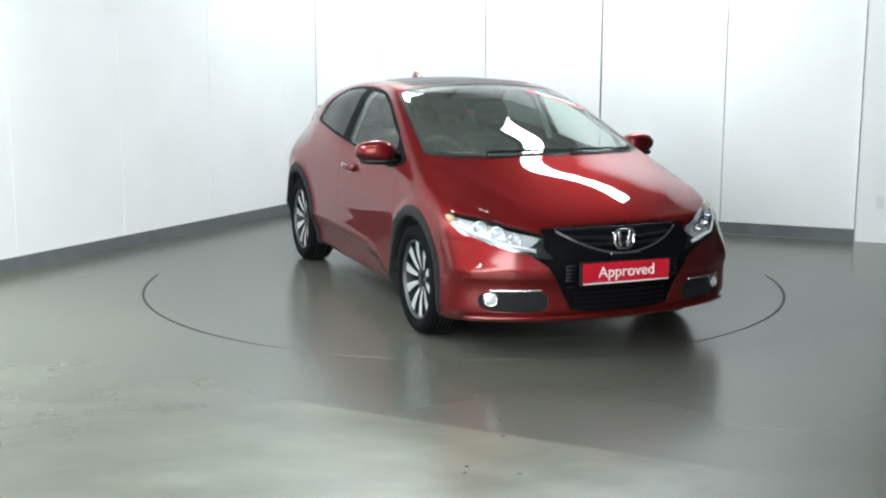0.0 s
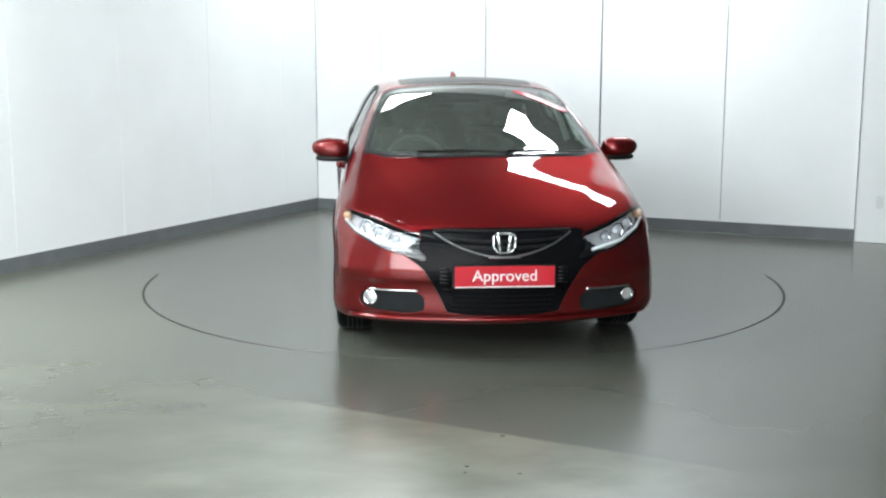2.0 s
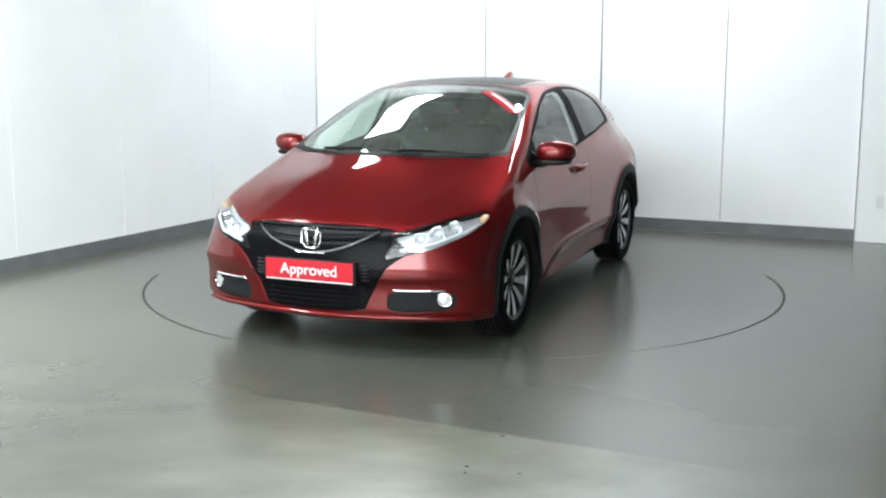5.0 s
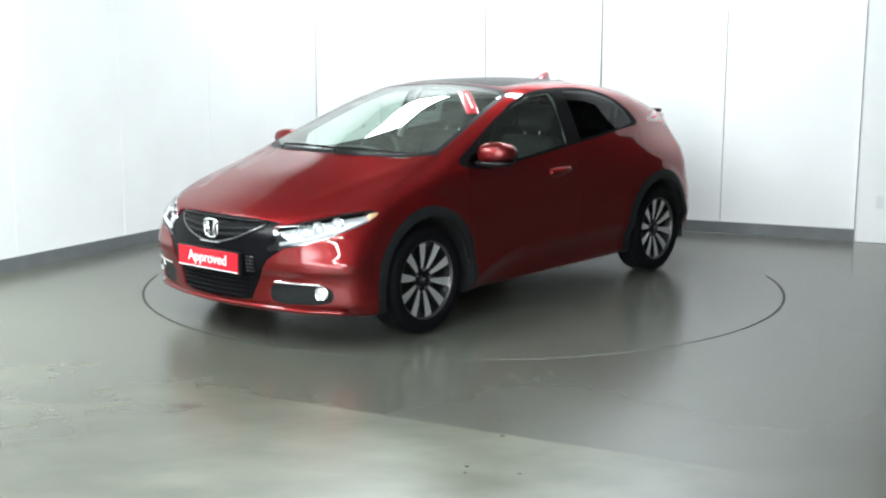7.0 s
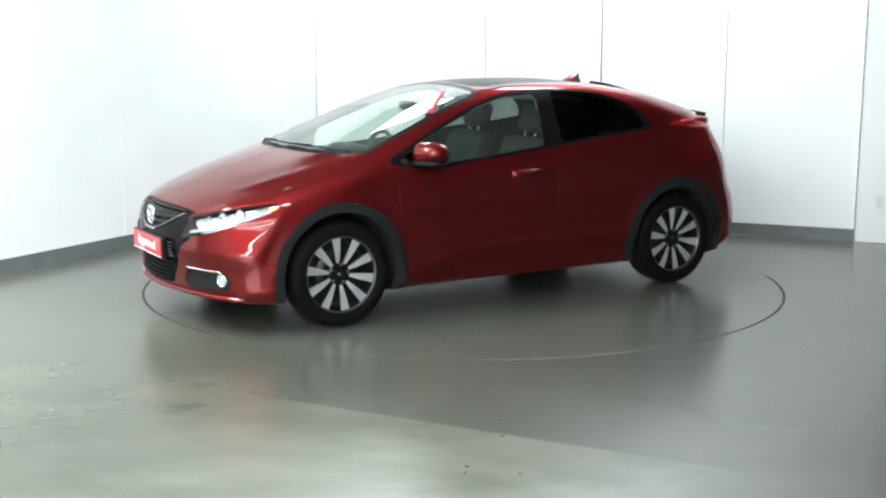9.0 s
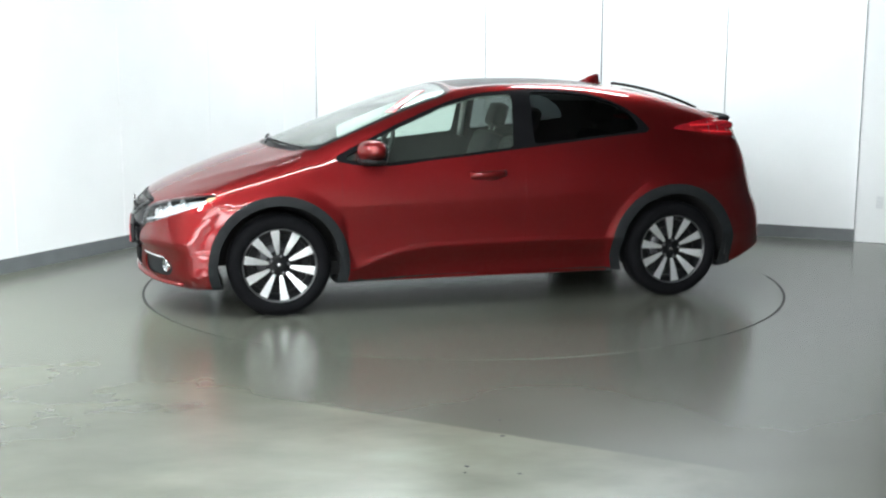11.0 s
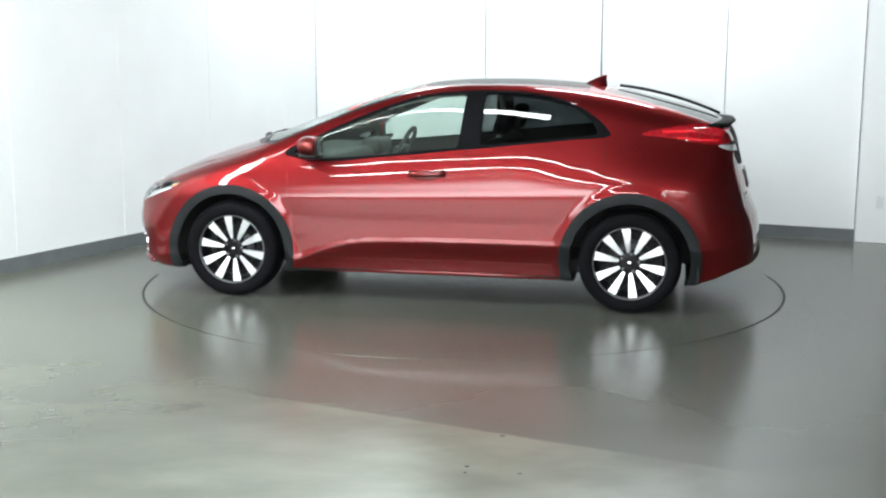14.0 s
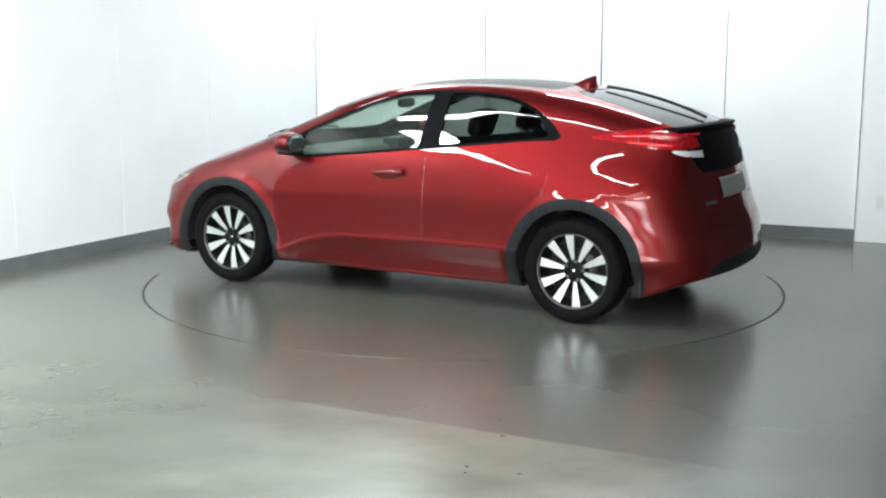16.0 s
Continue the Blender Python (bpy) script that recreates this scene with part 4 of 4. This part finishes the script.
        rows.append([bm.verts.new((rx * sp(math.cos(u)) * sp(math.cos(2 * math.pi * k / seg)), ry * sp(math.cos(u)) * sp(math.sin(2 * math.pi * k / seg)), rz * sp(math.sin(u)))) for k in range(seg)])
    a, b = bm.verts.new((0, 0, -rz)), bm.verts.new((0, 0, rz))
    for A, B in zip(rows[:-1], rows[1:]):
        for k in range(seg):
            bm.faces.new((A[k], A[(k + 1) % seg], B[(k + 1) % seg], B[k]))
    for k in range(seg):
        bm.faces.new((rows[0][(k + 1) % seg], rows[0][k], a))
        bm.faces.new((rows[-1][k], rows[-1][(k + 1) % seg], b))
    bmesh.ops.recalc_face_normals(bm, faces=bm.faces)


def text_mesh(name, words, size, material, parent, m, label=""):
    cu = bpy.data.curves.new(name, "FONT")
    cu.body, cu.size, cu.align_x, cu.align_y, cu.extrude = words, size, "CENTER", "CENTER", 0.0015
    tmp = new(name, cu)
    me = bpy.data.meshes.new_from_object(tmp.evaluated_get(bpy.context.evaluated_depsgraph_get()))
    bpy.data.objects.remove(tmp)
    me.materials.clear()
    me.materials.append(material)
    ob = new(name, me)
    ob.parent = parent
    ob.matrix_basis = m
    return tagged(ob, label)


def door_mirror(s):
    bm = bmesh.new()
    blob(bm, 0.085, 0.118, 0.068, 2.35)
    for v in bm.verts:
        # flat at the back, sloped to the nose, slimmer outwards
        if v.co.x < -0.045:
            v.co.x = -0.045 + (v.co.x + 0.045) * 0.15
        v.co.z *= 1 - 0.16 * (v.co.y / 0.115)
        v.co.x -= 0.18 * max(0, v.co.y + 0.04)
        v.co.z += 0.006 * math.sin(v.co.y * 12)
        v.co += Vector((0.735, 0.915, 1.008))
    if s < 0:
        flip_y(bm)
    house = part("door_mirror", bm, RED, CAR, "metallic red door mirror housing")
    bm = bmesh.new()
    blob(bm, 0.080, 0.105, 0.022, 2.7)
    for v in bm.verts:
        v.co.x -= 0.18 * max(0, v.co.y + 0.04)
        v.co += Vector((0.735, 0.905, 0.950))
    if s < 0:
        flip_y(bm)
    part("base", bm, BLACK_TRIM, house, "black mirror base")
    bm = bmesh.new()
    tube(bm, [(0.77, 0.79, 0.945), (0.77, 0.83, 0.945), (0.755, 0.88, 0.945)], 0.026, n=12, flat=0.6)
    if s < 0:
        flip_y(bm)
    part("arm", bm, BLACK_TRIM, house, "black mirror arm")
    bm = bmesh.new()
    blob(bm, 0.004, 0.09, 0.055, 3.0)
    for v in bm.verts:
        v.co += Vector((0.672 - 0.18 * max(0, v.co.y + 0.04), 0.915, 1.005))
    if s < 0:
        flip_y(bm)
    part("mirror_glass", bm, MIRROR, house, "silver mirror glass")
    bm = bmesh.new()
    blob(bm, 0.012, 0.108, 0.061, 2.5)
    for v in bm.verts:
        v.co += Vector((0.684 - 0.18 * max(0, v.co.y + 0.04), 0.915, 1.006))
    if s < 0:
        flip_y(bm)
    part("bezel", bm, BLACK_TRIM, house, "black bezel round the mirror glass")


def door_handle(s):
    p, n = skin_at("side", -0.02, 0.835)
    bm = bmesh.new()
    blob(bm, 0.098, 0.009, 0.036, 2.2)
    for v in bm.verts:
        v.co += Vector((p.x + 0.01, p.y + 0.0, p.z - 0.004))
    if s < 0:
        flip_y(bm)
    cup = part("handle_cup", bm, mat_cup, CAR, "shadowed red handle recess")
    bm = bmesh.new()
    pts = [(p.x + 0.115 - 0.23 * i / 10, p.y + 0.012 + 0.022 * math.sin(math.pi * i / 10) ** 0.6, p.z + 0.006 + 0.010 * (i / 10)) for i in range(11)]
    tube(bm, pts, 0.014, n=12, flat=1.5)
    if s < 0:
        flip_y(bm)
    part("door_handle", bm, RED, cup, "metallic red pull handle")


mat_cup = mat("recess_red", (0.16, 0.005, 0.008), 0.3, metal=0.4, coat=1.0, var=0.05)
for s in (1, -1):
    door_mirror(s)
    door_handle(s)

# shark-fin aerial
bm = bmesh.new()
fin = [(-0.92, 1.388), (-0.965, 1.410), (-1.015, 1.434), (-1.055, 1.450), (-1.083, 1.452), (-1.078, 1.43), (-1.086, 1.372)]
A = [bm.verts.new((x, 0.028 * (1.48 - z) / 0.08, z)) for x, z in fin]
B = [bm.verts.new((x, -0.028 * (1.48 - z) / 0.08, z)) for x, z in fin]
bm.faces.new(A)
bm.faces.new(B[::-1])
for i in range(len(fin)):
    j = (i + 1) % len(fin)
    bm.faces.new((A[i], B[i], B[j], A[j]))
bmesh.ops.recalc_face_normals(bm, faces=bm.faces)
bmesh.ops.bevel(bm, geom=bm.edges[:], offset=0.004, segments=2, affect="EDGES")
part("roof_fin", bm, RED, CAR, "red shark-fin aerial")

# tail spoiler, spanning from lamp to lamp
bm = bmesh.new()
rows = []
sec = [(-1.80, 1.150), (-1.82, 1.174), (-1.875, 1.182), (-1.925, 1.178), (-1.932, 1.168), (-1.91, 1.150), (-1.86, 1.128)]
for i in range(25):
    y = -0.565 + 1.13 * i / 24
    e = abs(y) / 0.565
    rows.append([bm.verts.new((x + 0.10 * e ** 3, y, z - 0.012 * e * e)) for x, z in sec])
for P, Q in zip(rows[:-1], rows[1:]):
    for k in range(len(sec)):
        bm.faces.new((P[k], P[(k + 1) % len(sec)], Q[(k + 1) % len(sec)], Q[k]))
bm.faces.new(rows[0])
bm.faces.new(rows[-1][::-1])
bmesh.ops.recalc_face_normals(bm, faces=bm.faces)
part("tail_spoiler", bm, SURROUND, CAR, "black tail spoiler across the rear window")

# rear wiper, resting along the top of the rear window
bm = bmesh.new()
wp = []
for i in range(14):
    x = -1.17 - 0.66 * i / 13
    wp.append((x, 0.03, float(Z_CENTRE(x)) + 0.018 + 0.012 * math.sin(math.pi * i / 13)))
tube(bm, wp, 0.010, n=8)
part("rear_wiper", bm, BLACK_TRIM, CAR, "black rear wiper")


# front wipers, laid along the foot of the windscreen
def wiper(y0, y1):
    bm = bmesh.new()
    pts = []
    for i in range(18):
        y = y0 + (y1 - y0) * i / 17
        x = 1.275 - 0.36 * y * y - 0.02 * i / 17
        p, n = skin_at("top", x, abs(y))
        pts.append((p.x, y, p.z + 0.008 + (0.006 if i < 12 else 0.0)))
    tube(bm, pts, 0.0055, n=8)
    w = part("wiper", bm, BLACK_TRIM, CAR, "black windscreen wiper")
    bm = bmesh.new()
    a = Vector(pts[0])
    tube(bm, [a + Vector((0.03, 0, -0.02)), a + Vector((0.01, 0, 0.006)), Vector(pts[7]) + Vector((0.004, 0, 0.006))], 0.006, n=8)
    part("arm", bm, BLACK_TRIM, w)


wiper(-0.40, 0.25)
wiper(0.12, 0.62)


# grille: bars, chrome smile, badge, plate and lower mesh
def front_x(y, z):
    return skin_at("front", abs(y), z)[0].x


def front_bar(name, z_of, half, r, material, label, push=0.0, flat=1.0, n=25, parent=None):
    bm = bmesh.new()
    pts = []
    for i in range(n):
        y = -half + 2 * half * i / (n - 1)
        z = z_of(y)
        pts.append((front_x(y, z) + push, y, z))
    tube(bm, pts, r, n=8, flat=flat)
    return part(name, bm, material, parent or CAR, label)


for k in range(3):
    front_bar("grille_bar", lambda y, k=k: 0.688 - 0.030 * k - 0.02 * (1 - (y / 0.36) ** 2) * (k > 0), 0.36 - 0.05 * k, 0.0065, BLACK_TRIM, "black grille bar", push=-0.004)
front_bar("chrome_strip", lambda y: 0.560 + 0.118 * abs(y / 0.36) ** 1.9, 0.36, 0.0032, STRIP, "satin grey strip curving under the badge", push=0.0, flat=1.6)
front_bar("chrome_edge", lambda y: 0.558, 0.085, 0.0035, CHROME, "thin bright strip", push=0.004)

for s in (1, -1):
    # ribbed vents on either side of the plate
    for k in range(5):
        z = 0.425 + 0.019 * k
        bm = bmesh.new()
        tube(bm, [(front_x(0.285, z) + 0.002, s * 0.285, z), (front_x(0.31, z) + 0.003, s * 0.31, z), (front_x(0.335, z) + 0.002, s * 0.335, z)], 0.0055, n=6)
        part("grille_fin", bm, STEEL, CAR, "thin dull grey fin beside the plate")

# badge: a plain bright rounded frame with a solid core
bx = front_x(0, 0.632) + 0.004
bm = bmesh.new()
frame_pts = rounded([(-0.062, 0.050), (0.062, 0.050), (0.050, -0.050), (-0.050, -0.050)], 2)
tube(bm, [(bx + 0.006, y, 0.632 + z) for y, z in frame_pts], 0.0075, n=8, closed=True)
badge = part("badge", bm, CHROME, CAR, "bright chrome emblem, a rounded frame")
for y in (-0.027, 0.027):
    bm = bmesh.new()
    box(bm, bx, bx + 0.012, y - 0.009, y + 0.009, 0.592, 0.674, bevel=0.004)
    for v in bm.verts:
        v.co.y += (v.co.z - 0.632) * (0.16 if y > 0 else -0.16)
    part("core", bm, CHROME, badge)

# red dealer plate
px = front_x(0.0, 0.455)
M_PLATE = Matrix.Translation((px + 0.012, 0, 0.462)) @ Matrix.Rotation(radians(90), 4, "Z") @ Matrix.Rotation(radians(90), 4, "X")
bm = bmesh.new()
box(bm, -0.26, 0.26, -0.056, 0.056, -0.006, 0.0, bevel=0.002)
plate = part("dealer_plate", bm, PLATE_RED, CAR, "red dealer plate with white lettering", smooth=False)
plate.matrix_basis = M_PLATE
text_mesh("lettering", "Approved", 0.084, WHITE, plate, Matrix.Translation((0.0, 0.004, 0.0015)), "white lettering")
bm = bmesh.new()
box(bm, -0.258, 0.258, -0.055, -0.049, 0.0, 0.0015)
part("lower_edge", bm, WHITE, plate, "thin white line", smooth=False)
bm = bmesh.new()
box(bm, -0.27, 0.27, -0.062, 0.060, -0.03, -0.0065, bevel=0.004)
part("holder", bm, BLACK_TRIM, plate, "black plate holder", smooth=False)

# lower intake
bm = bmesh.new()
lx = front_x(0, 0.32)
for k in range(5):
    z = 0.275 + 0.026 * k
    tube(bm, [(front_x(y, z) - 0.004, y, z) for y in np.linspace(-0.27, 0.27, 13).tolist()], 0.005, n=6)
part("lower_grille", bm, SURROUND, CAR, "black lower intake slats")
bm = bmesh.new()
tube(bm, [(front_x(y, 0.385) + 0.001, y, 0.385) for y in np.linspace(-0.32, 0.32, 17).tolist()], 0.008, n=8)
part("intake_lip", bm, BLACK_GLOSS, CAR, "gloss black bar under the plate")

# front lip at the foot of the bumper
front_bar("front_lip", lambda y: 0.226 - 0.010 * abs(y / 0.7) ** 2, 0.80, 0.019, RED, "red lip along the bumper's foot", push=0.008, flat=0.75, n=51)

for s in (1, -1):
    # daytime strip over each fog recess
    bm = bmesh.new()
    path = [(0.445 + 0.255 * i / 14, 0.374 - 0.004 * i / 14) for i in range(15)]
    pts = [skin_at("front", a, b)[0] for a, b in path]
    tube(bm, [(p.x + 0.002, p.y * s, p.z) for p in pts], 0.0075, n=8)
    part("fog_trim", bm, CHROME, CAR, "bright strip over the fog light")
    # the fog light itself
    p, n = skin_at("front", 0.695, 0.322)
    nose = Vector((0.93, 0.36, 0)).normalized()
    q = nose.to_track_quat("Y", "Z").to_matrix().to_4x4()
    base = p + nose * -0.012
    bm = bmesh.new()
    lathe(bm, [(0.030, -0.03), (0.040, 0.008), (0.036, 0.012), (0.031, 0.006)], n=32)
    for v in bm.verts:
        v.co = base + q @ v.co
    if s < 0:
        flip_y(bm)
    fl = part("fog_light", bm, CHROME, CAR, "round chrome-ringed fog light")
    bm = bmesh.new()
    lathe(bm, [(0.0005, 0.006), (0.018, 0.005), (0.031, 0.002)], n=32)
    for v in bm.verts:
        v.co = base + q @ v.co
    if s < 0:
        flip_y(bm)
    part("lens", bm, FOG_LENS, fl, "bright fog light lens")
    # headlight: two projector bowls, a silver blade and an amber corner, behind the lens
    for ya, za, r in ((0.700, 0.694, 0.034), (0.632, 0.668, 0.038), (0.555, 0.645, 0.030)):
        p, n = skin_at("front", ya, za)
        base = p + Vector((-0.060, 0, -0.008))
        bm = bmesh.new()
        lathe(bm, [(r + 0.004, 0.02), (r, 0.022), (r * 0.9, 0.010), (r * 0.55, -0.012), (r * 0.5, -0.012)], n=28)
        for v in bm.verts:
            v.co = base + q @ v.co
        if s < 0:
            flip_y(bm)
        pj = part("lamp_bowl", bm, CHROME, CAR, "chrome headlight bowl")
        bm = bmesh.new()
        blob(bm, r * 0.5, r * 0.4, r * 0.5, 2.0, seg=20, rings=12)
        for v in bm.verts:
            v.co = base + q @ v.co
        if s < 0:
            flip_y(bm)
        part("bulb_lens", bm, WHITE_LENS, pj)
    bm = bmesh.new()
    pts = [skin_at("corner", a, b) for a, b in corner_outline([(2.07, 0.47, 0.575), (1.985, 0.64, 0.612), (1.83, 0.745, 0.665), (1.71, 0.80, 0.705)]).tolist()]
    tube(bm, [((p - n * 0.016).x, (p - n * 0.016).y * s, (p - n * 0.016).z + 0.008) for p, n in pts], 0.010, n=8)
    part("lamp_blade", bm, WHITE_LENS, CAR, "white light guide in the headlight")
    p, n = skin_at("side", 1.68, 0.735)
    bm = bmesh.new()
    blob(bm, 0.060, 0.026, 0.028, 2.4, seg=20, rings=12)
    for v in bm.verts:
        v.co += p - n * 0.030
    if s < 0:
        flip_y(bm)
    part("indicator", bm, AMBER, CAR, "amber corner indicator")
    # a dark frame behind the tail lamp's top edge, and its bright inner bars
    bm = bmesh.new()
    on_skin_strip(bm, "side", [(-1.47 - 0.41 * i / 10, 1.119 + 0.007 * i / 10) for i in range(11)], 0.018, 0.004, lift=0.004, side=s)
    part("lamp_bar", bm, TAIL_BAR, CAR, "bright red bar in the tail light")
    for k in range(4):
        bm = bmesh.new()
        x = -1.62 - 0.075 * k
        on_skin_strip(bm, "side", [(x, 1.062 + 0.02 * j) for j in range(5)], 0.012, 0.0025, lift=0.004, side=s)
        part("lamp_rib", bm, mat_cup, CAR, "dark red rib in the tail light")
    bm = bmesh.new()
    on_skin_strip(bm, "side", [(-1.56 - 0.25 * i / 8, 1.084 - 0.018 * i / 8) for i in range(9)], 0.014, 0.003, lift=0.004, side=s)
    part("lamp_base", bm, TAIL_BAR, CAR, "bright red lower bar in the tail light")

    # the lamp's rear end stands proud of the body
    p, n = skin_at("side", -1.80, 1.105)
    bm = bmesh.new()
    blob(bm, 0.20, 0.055, 0.050, 2.3)
    for v in bm.verts:
        k = (v.co.x + 0.20) / 0.40
        v.co.z *= 1.0 - 0.55 * k
        v.co.y = v.co.y * (1.0 - 0.5 * k) + 0.10 * k
        v.co += Vector((p.x + 0.140, p.y - 0.034, p.z + 0.006))
    if s < 0:
        flip_y(bm)
    part("lamp_pod", bm, RED_LENS, CAR, "red lens standing proud at the tail")

# red windscreen sticker with white bars
bm = bmesh.new()
for path, w_ in (([(0.29 + 0.27 * i / 10, 0.30 + 0.30 * i / 10) for i in range(11)], 0.078),):
    on_skin_strip(bm, "top", path, w_, 0.001, lift=0.002)
sticker = part("sticker", bm, PLATE_RED, CAR, "red strip sticker in the windscreen's top corner")
bm = bmesh.new()
on_skin_strip(bm, "top", [(0.33 + 0.18 * i / 8, 0.355 + 0.20 * i / 8) for i in range(9)], 0.018, 0.001, lift=0.0035)
part("white_bar", bm, WHITE, sticker, "white bar of print")

# rear plate
bm = bmesh.new()
on_skin_strip(bm, "rear", [(-0.26 + 0.52 * i / 12, 0.800) for i in range(13)], 0.125, 0.006, lift=0.002)
part("rear_plate", bm, PALE_PLATE, CAR, "pale rear plate", smooth=False)

# a small bright strip of print low on the tailgate
for s in (1, -1):
    bm = bmesh.new()
    on_skin_strip(bm, "rear", [(0.36 + 0.14 * i / 5, 0.725) for i in range(6)], 0.020, 0.003, lift=0.001, side=s)
    part("tail_badge", bm, STRIP, CAR, "small satin silver strip of print")

# sill trims, mud flaps
for s in (1, -1):
    bm = bmesh.new()
    box(bm, -0.86, 0.87, 0.76, 0.812, 0.184, 0.222, bevel=0.014)
    if s < 0:
        flip_y(bm)
    part("sill", bm, RED, CAR, "red sill", smooth=True)
    bm = bmesh.new()
    box(bm, -1.725, -1.70, 0.70, 0.840, 0.20, 0.34, bevel=0.008)
    if s < 0:
        flip_y(bm)
    part("mud_flap", bm, LINER, CAR, "black mud flap", smooth=False)

# ---- cabin ----
bm = bmesh.new()
box(bm, -1.6, 1.05, -0.70, 0.70, 0.22, 0.30)
part("cabin_floor", bm, LINER, CAR, "dark cabin floor", smooth=False)
bm = bmesh.new()
box(bm, 0.60, 1.12, -0.72, 0.72, 0.62, 0.93, bevel=0.07, seg=4)
dash = part("dashboard", bm, DASH, CAR, "dark soft dashboard")
bm = bmesh.new()
box(bm, 0.55, 0.70, -0.55, -0.20, 0.86, 0.975, bevel=0.03, seg=3)
part("instrument_hood", bm, DASH, dash)


def seat(x, y, rear=False):
    bm = bmesh.new()
    box(bm, x - 0.05, x + 0.48, y - 0.25, y + 0.25, 0.36, 0.55, bevel=0.06, seg=3)
    st = part("seat", bm, CLOTH, CAR, "black cloth seat")
    bm = bmesh.new()
    m = Matrix.Translation((x, y, 0.5)) @ Matrix.Rotation(radians(-20), 4, "Y")
    box(bm, -0.13, 0.02, -0.24, 0.24, 0.0, 0.58, bevel=0.06, m=m, seg=3)
    part("backrest", bm, CLOTH, st)
    bm = bmesh.new()
    box(bm, -0.10, 0.0, -0.13, 0.13, 0.62, 0.80, bevel=0.04, m=m, seg=3)
    hd = part("headrest", bm, CLOTH, st)
    for k in (-0.06, 0.06):
        bm = bmesh.new()
        tube(bm, [m @ Vector((-0.05, k, 0.55)), m @ Vector((-0.05, k, 0.66))], 0.006, n=8)
        part("headrest_post", bm, CHROME, st)


seat(-0.15, 0.36)
seat(-0.15, -0.36)
seat(-0.98, 0.36, True)
seat(-0.98, -0.36, True)
bm = bmesh.new()
t = [2 * math.pi * i / 32 for i in range(32)]
m = Matrix.Translation((0.42, -0.37, 0.88)) @ Matrix.Rotation(radians(-24), 4, "Y")
tube(bm, [m @ Vector((0, 0.185 * math.cos(a), 0.185 * math.sin(a))) for a in t], 0.016, n=8, closed=True)
sw = part("steering_wheel", bm, DASH, CAR, "black steering wheel")
bm = bmesh.new()
box(bm, -0.01, 0.05, -0.17, 0.17, -0.03, 0.03, bevel=0.012, m=m)
box(bm, -0.01, 0.05, -0.03, 0.03, -0.17, 0.0, bevel=0.012, m=m)
part("spokes", bm, DASH, sw)
bm = bmesh.new()
blob(bm, 0.018, 0.115, 0.034, 3.0)
for v in bm.verts:
    v.co += Vector((0.36, 0.0, 1.245))
part("rear_view_mirror", bm, BLACK_TRIM, CAR, "black rear-view mirror")

for s in (1, -1):
    bm = bmesh.new()
    tube(bm, [(-0.265, 0.765, 0.98), (-0.270, 0.715, 1.12), (-0.275, 0.635, 1.28), (-0.28, 0.575, 1.34)], 0.022, n=8)
    if s < 0:
        flip_y(bm)
    part("pillar_trim", bm, PILLAR, CAR, "pale grey door pillar trim")


def motions():
    rows = []
    for t, a in BEARINGS:
        m = Matrix.Translation(HUB) @ pose(0, 0, 0, 0, 0, a) @ Matrix.Translation(CAR_OFFSET)
        rows.append((t, m @ Matrix.Translation((0, 0, 0.0012))))
    walk(CAR, rows)
    walk(TABLE, [(t, Matrix.Translation(TABLE_CENTRE) @ pose(0, 0, 0, 0, 0, a)) for t, a in BEARINGS])


motions()
